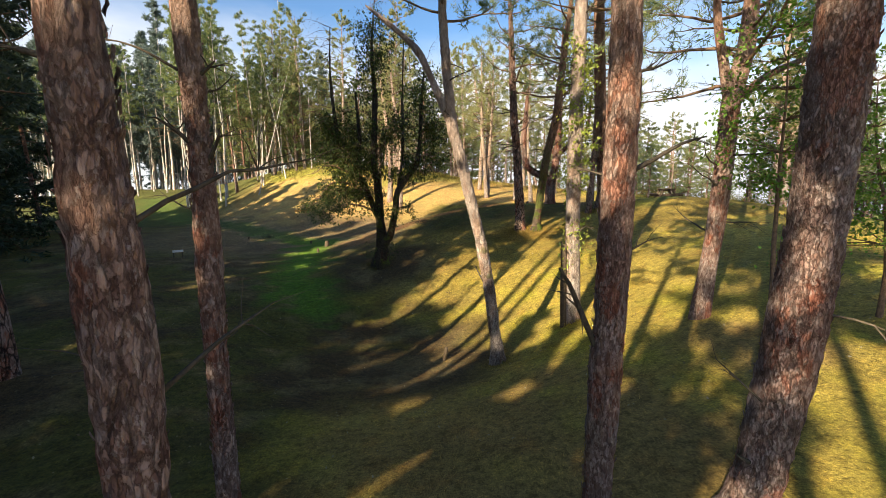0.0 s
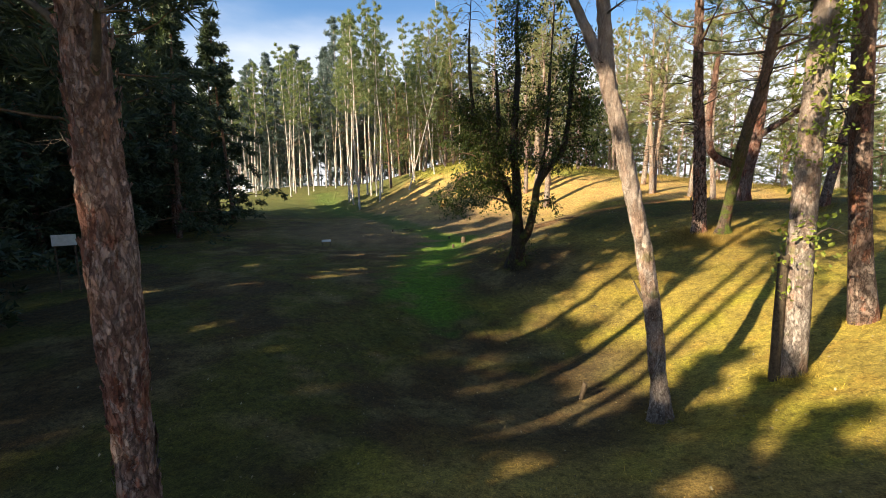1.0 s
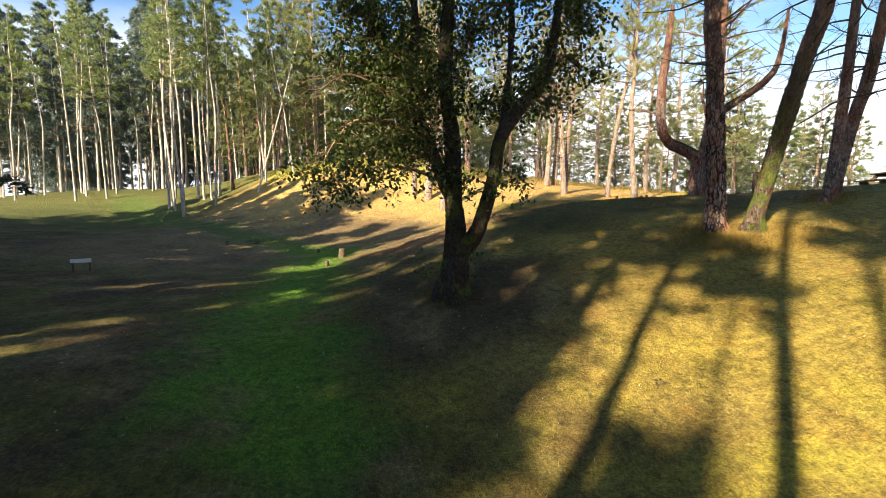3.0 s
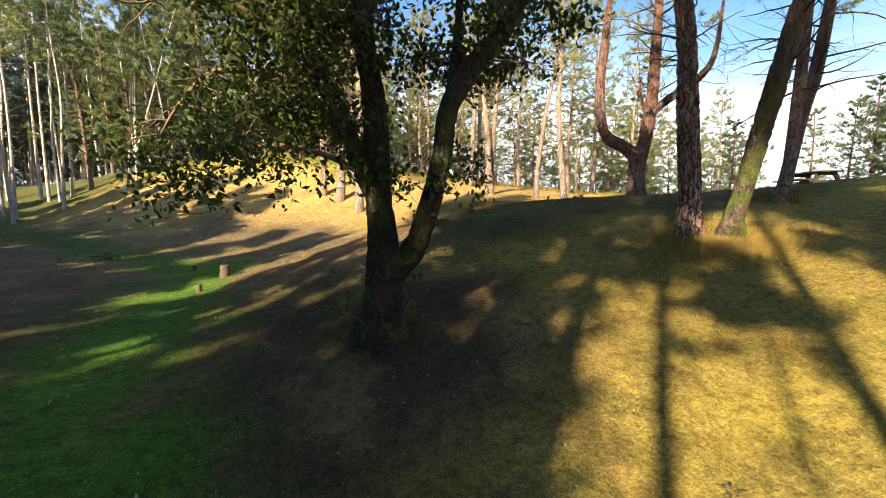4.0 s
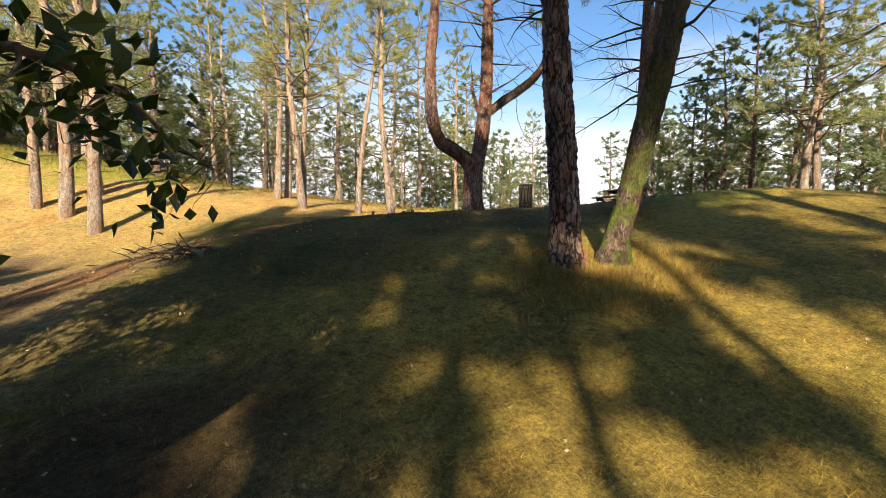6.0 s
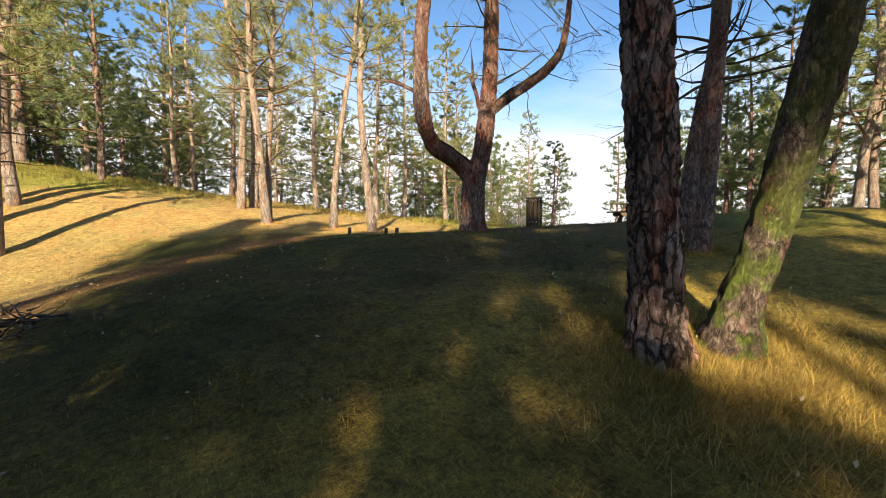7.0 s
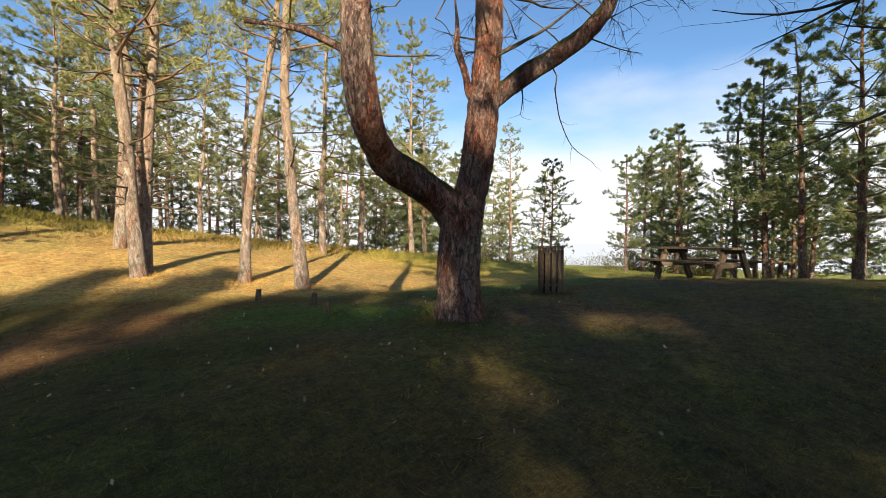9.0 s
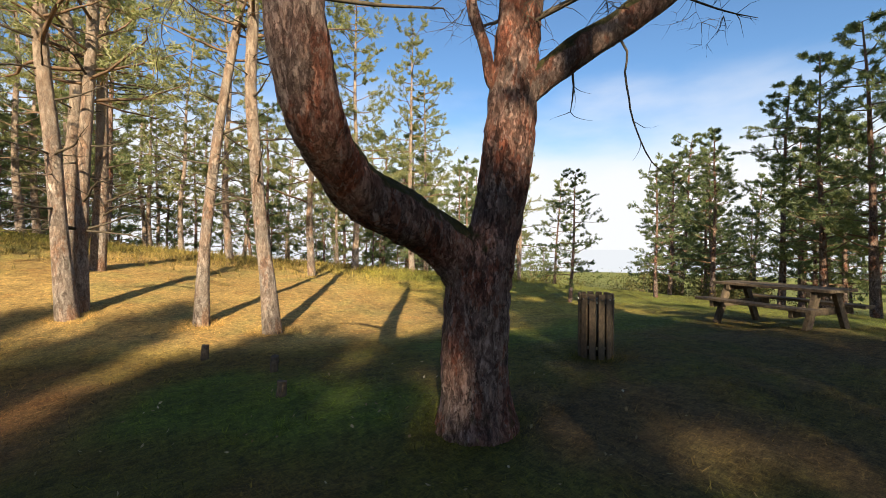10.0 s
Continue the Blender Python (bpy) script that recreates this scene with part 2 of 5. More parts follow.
def cover_material(name, blades):
    """Turf coloured by the plant cover stored on the mesh, with grain and patches of its own."""
    m = Nodes(name, 0.9)
    cover = m.add("Attribute", attribute_name="cover").outputs["Color"]
    if blades:
        rnd = m.add("NewGeometry").outputs["Random Per Island"]
        col = m.mix(1.0, cover, m.ramp(rnd, [(0.0, (0.4, 0.4, 0.38)), (0.5, (0.95, 0.95, 0.92)), (1.0, (1.9, 1.75, 1.4))]), "MULTIPLY")
        m.colour(col)
        tr = m.add("BsdfTranslucent", {"Color": col})
        both = m.add("MixShader", {0: 0.3, 1: m.bsdf.outputs[0], 2: tr.outputs[0]})
        m.tree.links.new(both.outputs[0], m.tree.nodes["Material Output"].inputs["Surface"])
        return m.mat
    fine = m.noise(26.0, 8.0, rough=0.75)
    patch = m.noise(1.3, 6.0, rough=0.65)
    tiny = m.noise(110.0, 3.0, rough=0.7)
    strands = m.math("MAXIMUM", m.noise(1.0, 3.0, m.coord((85, 11, 40)), 0.6), m.noise(1.0, 3.0, m.coord((12, 80, 40)), 0.6))
    col = m.mix(1.0, cover, m.ramp(fine, [(0.3, (0.42, 0.4, 0.38)), (0.5, (0.95, 0.95, 0.95)), (0.72, (1.6, 1.5, 1.3))]), "MULTIPLY")
    litter = m.add("MapRange", {0: patch, 1: 0.5, 2: 0.68}, interpolation_type="SMOOTHSTEP").outputs[0]
    col = m.mix(m.math("MULTIPLY", litter, 0.5), col, m.mix(1.0, col, (0.95, 0.72, 0.62), "MULTIPLY"))
    clump = m.noise(7.0, 5.0, rough=0.7)
    col = m.mix(1.0, col, m.ramp(clump, [(0.32, (0.5, 0.5, 0.48)), (0.52, (1.0, 1.0, 1.0)), (0.7, (1.35, 1.3, 1.15))]), "MULTIPLY")
    col = m.mix(1.0, col, m.ramp(tiny, [(0.3, (0.65, 0.65, 0.65)), (0.7, (1.35, 1.35, 1.3))]), "MULTIPLY")
    col = m.mix(1.0, col, m.ramp(strands, [(0.42, (0.74, 0.72, 0.68)), (0.56, (1.0, 1.0, 1.0)), (0.7, (1.45, 1.4, 1.25))]), "MULTIPLY")
    m.bump(m.math("ADD", m.math("MULTIPLY", clump, 1.6), m.math("ADD", fine, m.math("MULTIPLY", tiny, 0.5))), 1.0, 0.07)
    return m.colour(col)


TURF = cover_material("turf", False)
BLADES = cover_material("grass_blades", True)


# ---- mesh helpers ----
def mesh_from(name, verts, faces, mats, smooth=True, which=None):
    """A mesh from arrays: verts (n, 3) and faces (m, 3 or 4), all faces with the same number of corners."""
    verts, faces = np.asarray(verts, np.float32), np.asarray(faces, np.int32)
    me = bpy.data.meshes.new(name)
    k = faces.shape[1]
    me.vertices.add(len(verts)), me.loops.add(faces.size), me.polygons.add(len(faces))
    me.vertices.foreach_set("co", verts.ravel())
    me.loops.foreach_set("vertex_index", faces.ravel())
    me.polygons.foreach_set("loop_start", np.arange(0, faces.size, k, dtype=np.int32))
    me.polygons.foreach_set("use_smooth", np.full(len(faces), smooth))
    for mat in mats if isinstance(mats, (list, tuple)) else [mats]:
        me.materials.append(mat)
    if which is not None:
        me.polygons.foreach_set("material_index", np.asarray(which, np.int32))
    me.update(calc_edges=True)
    me.validate()
    return me


def child(name, me, parent, label=""):
    ob = new(name, me)
    ob.parent = parent
    return tagged(ob, label) if label else ob


def thing(name, place, label, category, group="", turn=0.0):
    ob = new(name)
    ob.empty_display_size = 0.2
    ob.matrix_basis = pose(*place, 0, 0, turn)
    return tagged(ob, label, category, group)


def part(name, bm, material, parent, label="", smooth=False):
    me = bpy.data.meshes.new(name)
    bm.to_mesh(me)
    bm.free()
    me.materials.append(material)
    me.polygons.foreach_set("use_smooth", np.full(len(me.polygons), smooth))
    return child(name, me, parent, label)


def box_bm(size, m=None, bevel=0.006):
    bm = bmesh.new()
    bmesh.ops.create_cube(bm, size=1.0, matrix=(m or Matrix()) @ Matrix.Diagonal((*size, 1)))
    if bevel:
        bmesh.ops.bevel(bm, geom=bm.edges[:], offset=bevel, segments=1, affect="EDGES", clamp_overlap=True)
    return bm


def resample(points, step):
    """A smooth line through points of x, y, z, radius, with about one point each step."""
    p = np.asarray(points, float)
    if len(p) < 3:
        n = max(2, int(np.linalg.norm(p[-1, :3] - p[0, :3]) / step) + 1)
        return p[0] + (p[-1] - p[0]) * np.linspace(0, 1, n)[:, None]
    q = np.vstack([2 * p[0] - p[1], p, 2 * p[-1] - p[-2]])
    out = []
    for i in range(1, len(q) - 2):
        n = max(1, int(np.linalg.norm(q[i + 1, :3] - q[i, :3]) / step))
        for u in np.arange(n) / n:
            out.append(0.5 * (2 * q[i] + (q[i + 1] - q[i - 1]) * u + (2 * q[i - 1] - 5 * q[i] + 4 * q[i + 1] - q[i + 2]) * u * u
                              + (3 * q[i] - q[i - 1] - 3 * q[i + 1] + q[i + 2]) * u ** 3))
    return np.vstack([out, p[-1]])


def tube(points, sides, tip=True):
    """Verts and quads of a round tube through rows of x, y, z, radius."""
    p = np.asarray(points, float)
    way = np.gradient(p[:, :3], axis=0)
    way /= np.linalg.norm(way, axis=1, keepdims=True) + 1e-9
    ref = np.array([1.0, 0.0, 0.0]) if abs(way[0, 0]) < 0.9 else np.array([0.0, 1.0, 0.0])
    us = []
    for w in way:
        ref = ref - w * (ref @ w)
        ref = ref / (np.linalg.norm(ref) + 1e-9)
        us.append(ref)
    us = np.array(us)
    vs = np.cross(way, us)
    a = np.linspace(0, 2 * np.pi, sides, endpoint=False)
    ring = us[:, None] * np.cos(a)[None, :, None] + vs[:, None] * np.sin(a)[None, :, None]
    verts = (p[:, None, :3] + ring * p[:, None, 3:4]).reshape(-1, 3)
    i, j = np.meshgrid(np.arange(len(p) - 1), np.arange(sides), indexing="ij")
    k = (j + 1) % sides
    faces = np.stack([i * sides + j, i * sides + k, (i + 1) * sides + k, (i + 1) * sides + j], -1).reshape(-1, 4)
    return verts, faces


class Heap:
    """Collects verts and faces of several pieces into one mesh."""

    def __init__(self):
        self.v, self.f, self.n = [], [], 0

    def add(self, verts, faces):
        self.v.append(verts), self.f.append(faces + self.n)
        self.n += len(verts)

    def mesh(self, name, mat, smooth=True):
        return mesh_from(name, np.vstack(self.v), np.vstack(self.f), mat, smooth)


def unit(v):
    return v / (np.linalg.norm(v, axis=-1, keepdims=True) + 1e-9)


def sprays(rng, spots, ways, count, length, width, spread=0.9):
    """Needle sprays: count thin triangles at each spot, fanned round its way."""
    n = len(spots)
    d = unit(ways[:, None] + rng.normal(size=(n, count, 3)) * spread)
    side = unit(np.cross(d, rng.normal(size=(n, count, 3))))
    ln = length * rng.uniform(0.6, 1.25, (n, count, 1))
    at = spots[:, None] + rng.normal(size=(n, count, 3)) * length * 0.3
    tri = np.stack([at - side * width / 2, at + side * width / 2, at + d * ln], 2).reshape(-1, 3)
    return tri, np.arange(len(tri)).reshape(-1, 3)


def leaf_cloud(rng, spots, count, size, spread):
    """Oval leaves as bent diamonds round each spot."""
    n = len(spots)
    at = (spots[:, None] + rng.normal(size=(n, count, 3)) * spread).reshape(-1, 3)
    d = unit(rng.normal(size=(len(at), 3)) + np.array([0, 0, -0.5]))
    side = unit(np.cross(d, rng.normal(size=(len(at), 3)) + np.array([0, 0, 1.5])))
    up = np.cross(side, d)
    s = size * rng.uniform(0.65, 1.3, (len(at), 1))
    v = np.stack([at, at + d * s * 0.45 + side * s * 0.3 - up * s * 0.08, at + d * s, at + d * s * 0.45 - side * s * 0.3 - up * s * 0.08], 1)
    base = np.arange(len(at))[:, None] * 4
    return v.reshape(-1, 3), np.hstack([base, base + 1, base + 2, base + 3])


# ---- ground ----
MOUNDS = [(-50, 64, 16, 2.4), (-17, 52, 12, 2.52), (0, 0, 30, -1.26), (0, 45, 30, 8.18), (-40, 20, 30, 0.10), (40, 20, 30, 0.58), (-35, 60, 30, 2.12), (30, 70, 30, -2.75), (20, -20, 30, 3.63), (-12, 12, 13, 0.19), (10, 8, 12, 0.89), (12, 24, 12, 0.64), (-9, 28, 12, -3.18), (6, 34, 12, -3.72), (-9, 48, 13, -0.66), (4, 48, 12, -0.95), (22, 38, 13, 0.14), (-22, 42, 12, -3.97), (0, 12, 6.5, -2.32), (5, 21, 6.5, -0.69), (-4, 20, 6.5, -0.31), (1, 26, 6.5, 1.34), (6, 9, 6, 0.21), (9, 28, 7, 0.81), (14, 21, 5, 0.37), (-6, 36, 7, -0.90), (4, 37, 7, 1.07), (11.8, 21.9, 2.6, 0.28)]
LEVEL = -0.71


def soft(a, b, v):
    t = np.clip((v - a) / (b - a), 0, 1)
    return t * t * (3 - 2 * t)


def ground_z(x, y):
    x, y = np.asarray(x, float), np.asarray(y, float)
    z = np.full(np.broadcast(x, y).shape, LEVEL)
    for cx, cy, r, h in MOUNDS:
        z = z + h * np.exp(-((x - cx) ** 2 + (y - cy) ** 2) / r ** 2)
    return z - 9.0 * soft(60.0, 170.0, np.hypot(x, y - 25.0))


def on_ground(x, y, up=0.0):
    return (x, y, float(ground_z(x, y)) + up)


def ripple(x, y, s, k=0.0):
    """A cheap wavy field of about -1 to 1, for ruffles."""
    return (np.sin(x * s + 1.7 * np.sin(y * s * 0.7 + k)) + np.sin(y * s * 1.13 + 1.3 * np.sin(x * s * 0.9 - k) + 2.1 + k) + np.sin((x + y) * s * 0.57 + k * 1.9)) / 3


LATTICE = np.random.default_rng(5).uniform(-1, 1, (256, 256))


def patches(x, y, size, octaves=4):
    """Cloudy noise of about -1 to 1 with blotches of that many metres."""
    total, gain = 0.0, 1.0
    for o in range(octaves):
        u, v = x / size + 17.3 * o, y / size + 5.1 * o
        i, j = np.floor(u).astype(int), np.floor(v).astype(int)
        a, b = u - i, v - j
        a, b = a * a * (3 - 2 * a), b * b * (3 - 2 * b)
        g = lambda p, q: LATTICE[(i + p) % 256, (j + q) % 256]
        total = total + gain * ((g(0, 0) * (1 - a) + g(1, 0) * a) * (1 - b) + (g(0, 1) * (1 - a) + g(1, 1) * a) * b)
        size, gain = size * 0.47, gain * 0.6
    return total / 1.3


TRACK = np.array([(-4.8, 15.0), (-6.4, 18.5), (-7.0, 22.0), (-8.0, 25.5), (-7.5, 27.6), (-10.0, 29.5), (-16.0, 33.5), (-24.0, 40.0), (-32.0, 48.0)])


def near_track(x, y):
    d = np.full(x.shape, 1e9)
    for (ax, ay), (bx, by) in zip(TRACK[:-1], TRACK[1:]):
        u = np.clip(((x - ax) * (bx - ax) + (y - ay) * (by - ay)) / ((bx - ax) ** 2 + (by - ay) ** 2), 0, 1)
        d = np.minimum(d, np.hypot(x - ax - u * (bx - ax), y - ay - u * (by - ay)))
    return d


def cover(x, y):
    """Base colour of the turf: needle litter and moss in the valley, a green grassy track, straw on the slopes."""
    z = ground_z(x, y)
    n1, n2, n3 = patches(x, y, 2.6), patches(x, y, 0.8), patches(x, y, 7.0)

    def lay(c, colour, much):
        return c + (np.array(colour) - c) * np.clip(much, 0, 1)[..., None]

    c = np.zeros(x.shape + (3,)) + (0.12, 0.088, 0.048)
    c = lay(c, (0.125, 0.125, 0.032), soft(-0.3, 0.5, n1 + 0.5 * n2))
    c = lay(c, (0.2, 0.16, 0.09), 0.7 * soft(0.25, 0.7, n2 - 0.3 * n1))
    c = lay(c, (0.25, 0.19, 0.13), 0.75 * soft(21, 26, y + n1) * soft(-24, -16, x))
    near = soft(15.8, 18.2, y + 0.5 * n1)
    slope = soft(-4.5, -0.5, x - 0.12 * (20 - y) - 2.2 * near + 1.6 * n3 + 0.5 * n1) * soft(0.1, 1.0, z + 0.8 + 0.4 * n1)
    c = lay(c, (0.47, 0.385, 0.1), slope)
    c = lay(c, (0.355, 0.33, 0.055), slope * soft(-0.1, 0.6, n2 * 0.6 + n1 * 0.6))
    c = lay(c, (0.3, 0.2, 0.1), slope * 0.7 * soft(0.2, 0.7, n3 - 0.5 * n1))
    c = lay(c, (0.29, 0.22, 0.06), 0.7 * slope * near * (1 - soft(24, 30, y)))
    c = lay(c, (0.15, 0.12, 0.035), 0.75 * slope * near * (1 - soft(24, 30, y)) * soft(-0.1, 0.5, n1 + 0.5 * n2))
    # knoll turf: olive brown, set darker still to deepen the shade there
    knoll = soft(21.8, 24.0, y + 0.9 * n1) * soft(-1.5, 1.0, x + n1) * (1 - soft(33.0, 34.5, y + 0.5 * x - 2.5 + 0.8 * n1))
    c = lay(c, (0.15, 0.115, 0.037), knoll)
    c = lay(c, (0.092, 0.1, 0.023), 0.85 * knoll * soft(-0.2, 0.5, n1 + 0.4 * n2))
    c = lay(c, (0.14, 0.1, 0.06), knoll * 0.8 * soft(0.3, 0.8, n3 - 0.4 * n2))
    hill = soft(1.2, 2.6, z + 0.5 * n1) * soft(29, 34, y) * (1 - soft(11, 15, x)) * (1 - knoll)
    c = lay(c, (0.52, 0.365, 0.165), hill)
    c = lay(c, (0.36, 0.29, 0.13), hill * soft(0.0, 0.6, n2 + 0.5 * n1))
    # plantation floor, its shade painted in as dark green turf
    c = lay(c, (0.075, 0.105, 0.036), 0.9 * soft(-19, -25, x - 0.35 * (y - 42) + 1.5 * n1) * soft(31, 38, y))
    c = lay(c, (0.27, 0.3, 0.06), 0.85 * soft(-24, -18, x) * soft(4.2, 5.6, z + 0.8 * n1) * soft(36, 42, y))
    c = lay(c, (0.14, 0.19, 0.045), 0.8 * soft(13, 18, x + n1))
    # a reddish band of shade painted between hill and knoll, then lush greens
    for (ax, ay), (bx, by), wide, colour, much in [((-4.5, 25.0), (3.5, 32.0), 2.2, (0.3, 0.165, 0.085), 0.75), ((5.6, 30.8), (6.6, 29.2), 1.5, (0.11, 0.19, 0.03), 0.85),
                                                   ((9.5, 30.3), (14.0, 29.6), 1.5, (0.12, 0.19, 0.035), 0.8), ((10.5, 22.4), (14.0, 23.0), 1.6, (0.13, 0.19, 0.035), 0.7)]:
        u = np.clip(((x - ax) * (bx - ax) + (y - ay) * (by - ay)) / ((bx - ax) ** 2 + (by - ay) ** 2), 0, 1)
        c = lay(c, colour, much * (1 - soft(0.3 * wide, wide, np.hypot(x - ax - u * (bx - ax), y - ay - u * (by - ay)) + 0.5 * n1 + 0.4 * n2)))
    t = 1 - soft(0.4, 1.9, near_track(x, y) + 0.9 * n2 + 0.5 * n1)
    # the far track is dulled: its shade is put into the colour
    c = lay(c, (0.12, 0.26, 0.026), 0.95 * t * (1 - 0.75 * soft(27.5, 33, y)))
    c = lay(c, (0.085, 0.14, 0.04), 0.7 * t * soft(27.5, 33, y))
    return np.clip(c * np.array([1.06, 1.0, 0.84]) * (1 + 0.25 * n2[..., None] + 0.15 * n3[..., None]), 0.01, 1)


def graded(lo, hi, fine, far):
    """Grid lines: fine steps between lo and hi, then ever wider ones out to far on both sides."""
    mid = list(np.arange(lo, hi + fine / 2, fine))
    step, a, b = fine, [], []
    x, y = lo, mid[-1]
    while y < far or x > -far:
        step *= 1.16
        x, y = x - step, y + step
        a.append(x), b.append(y)
    return np.array(a[::-1] + mid + b)


gx, gy = graded(-22, 22, 0.25, 900), graded(-3, 48, 0.25, 900)
X, Y = np.meshgrid(gx, gy, indexing="ij")
Z = ground_z(X, Y) + 0.035 * ripple(X, Y, 3.1) + 0.02 * ripple(X, Y, 7.7, 3.0) * (np.hypot(X, Y - 20) < 60)
nx, ny = X.shape
I, J = np.meshgrid(np.arange(nx - 1), np.arange(ny - 1), indexing="ij")
quads = np.stack([I * ny + J, (I + 1) * ny + J, (I + 1) * ny + J + 1, I * ny + J + 1], -1).reshape(-1, 4)
ground_mesh = mesh_from("ground", np.stack([X, Y, Z], -1).reshape(-1, 3), quads, TURF)
att = ground_mesh.color_attributes.new("cover", "FLOAT_COLOR", "POINT")
att.data.foreach_set("color", np.concatenate([cover(X, Y), np.ones((nx, ny, 1))], -1).astype(np.float32).ravel())
tagged(new("ground", ground_mesh), "rolling woodland floor of moss, straw grass and pine litter", "ground", kind="structure")


# glowing ring wall for the white mist far off, where the land falls away
mist = Nodes("glowing_mist_wall", 1.0)
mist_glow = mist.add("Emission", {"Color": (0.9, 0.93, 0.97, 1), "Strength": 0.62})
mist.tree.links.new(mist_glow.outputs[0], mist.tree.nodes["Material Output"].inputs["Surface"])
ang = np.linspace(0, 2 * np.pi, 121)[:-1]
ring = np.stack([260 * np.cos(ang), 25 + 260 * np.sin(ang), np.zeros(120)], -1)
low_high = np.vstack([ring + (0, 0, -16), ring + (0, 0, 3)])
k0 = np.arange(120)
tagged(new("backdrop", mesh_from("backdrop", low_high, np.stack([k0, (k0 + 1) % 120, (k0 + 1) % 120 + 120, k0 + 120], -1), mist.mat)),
       "glowing ring wall standing for distant mist beyond the trees", "mist", kind="structure")


# ---- trees ----
def relief(verts, depth, seed, axis=None):
    """Pushes bark plates out and joints in, along the way from the stem's line."""
    out = verts.copy()
    for i, (v, a) in enumerate(zip(verts, axis)):
        r = v - a
        ln = math.sqrt(r[0] ** 2 + r[1] ** 2 + r[2] ** 2) + 1e-6
        p = Vector((v[0] * 9 + seed, v[1] * 9, v[2] * 3.6))
        p += 0.9 * noise.noise_vector(Vector((v[0] * 6, v[1] * 6, v[2] * 2.5 + seed)))
        d = noise.voronoi(p)[0]
        e = min(1.0, (d[1] - d[0]) / 0.3)
        push = depth * (e * e * (3 - 2 * e) - 0.6) + depth * 0.5 * noise.noise(Vector((v[0] * 30, v[1] * 30, v[2] * 16)))
        push += 0.03 * noise.noise(Vector((v[0] * 2.2 + seed, v[1] * 2.2, v[2] * 0.8)))
        out[i] = v + r / ln * push
    return out


def stem_mesh(name, lines, mat, fine, seed, base, rugged=1.0):
    """One mesh of a stem and its forks. fine: bark relief and close rings, for stems that are passed nearby."""
    heap = Heap()
    for line in lines:
        pts = np.asarray(line, float).copy()
        pts[:, :3] -= base
        p = resample(pts, 0.055 if fine else 0.25)
        sides = (48 if p[0, 3] > 0.2 else 36) if fine else 14
        v, f = tube(p, sides)
        if fine:
            v = relief(v, rugged * min(0.022, 0.07 * float(p[0, 3])), seed, np.repeat(p[:, :3], sides, 0))
        heap.add(v, f)
    return heap.mesh(name, mat)


def bough(rng, start, way, length, radius, droop=0.0, kinks=0.12, steps=7):
    """A branch line of x, y, z, radius that wanders and bends."""
    p, d, out = np.array(start, float), unit(np.array(way, float)), []
    for i in range(steps + 1):
        u = i / steps
        out.append((*p, radius * (1 - 0.85 * u)))
        d = unit(d + rng.normal(size=3) * kinks + np.array([0, 0, droop]))
        p = p + d * length / steps
    return np.array(out)


def dead_branches(rng, line, n, lo, hi, length, parent, base, mat=None, name="dead_branch"):
    """Bare lower branches with a few twigs, each a part of its own."""
    line = resample(line, 0.2)
    z = line[:, 2] - base[2]
    for _ in range(n):
        k = int(np.argmin(np.abs(z - rng.uniform(lo, hi))))
        a = rng.uniform(0, 2 * np.pi)
        way = np.array([math.cos(a), math.sin(a), rng.uniform(-0.15, 0.35)])
        ln = length * rng.uniform(0.35, 1.2)
        heap = Heap()
        main = bough(rng, line[k, :3] - base, way, ln, min(0.03, 0.016 * ln + 0.006), rng.uniform(-0.06, 0.08))
        heap.add(*tube(main, 6))
        for _ in range(int(rng.integers(3, 9))):
            q = main[int(rng.integers(2, 7))]
            heap.add(*tube(bough(rng, q[:3], unit(main[-1, :3] - main[0, :3]) + rng.normal(size=3) * 0.6, ln * rng.uniform(0.2, 0.55), max(0.003, q[3] * 0.5), -0.03, 0.2, 5), 3))
        child(name, heap.mesh(name, mat or DEAD_TWIG), parent)


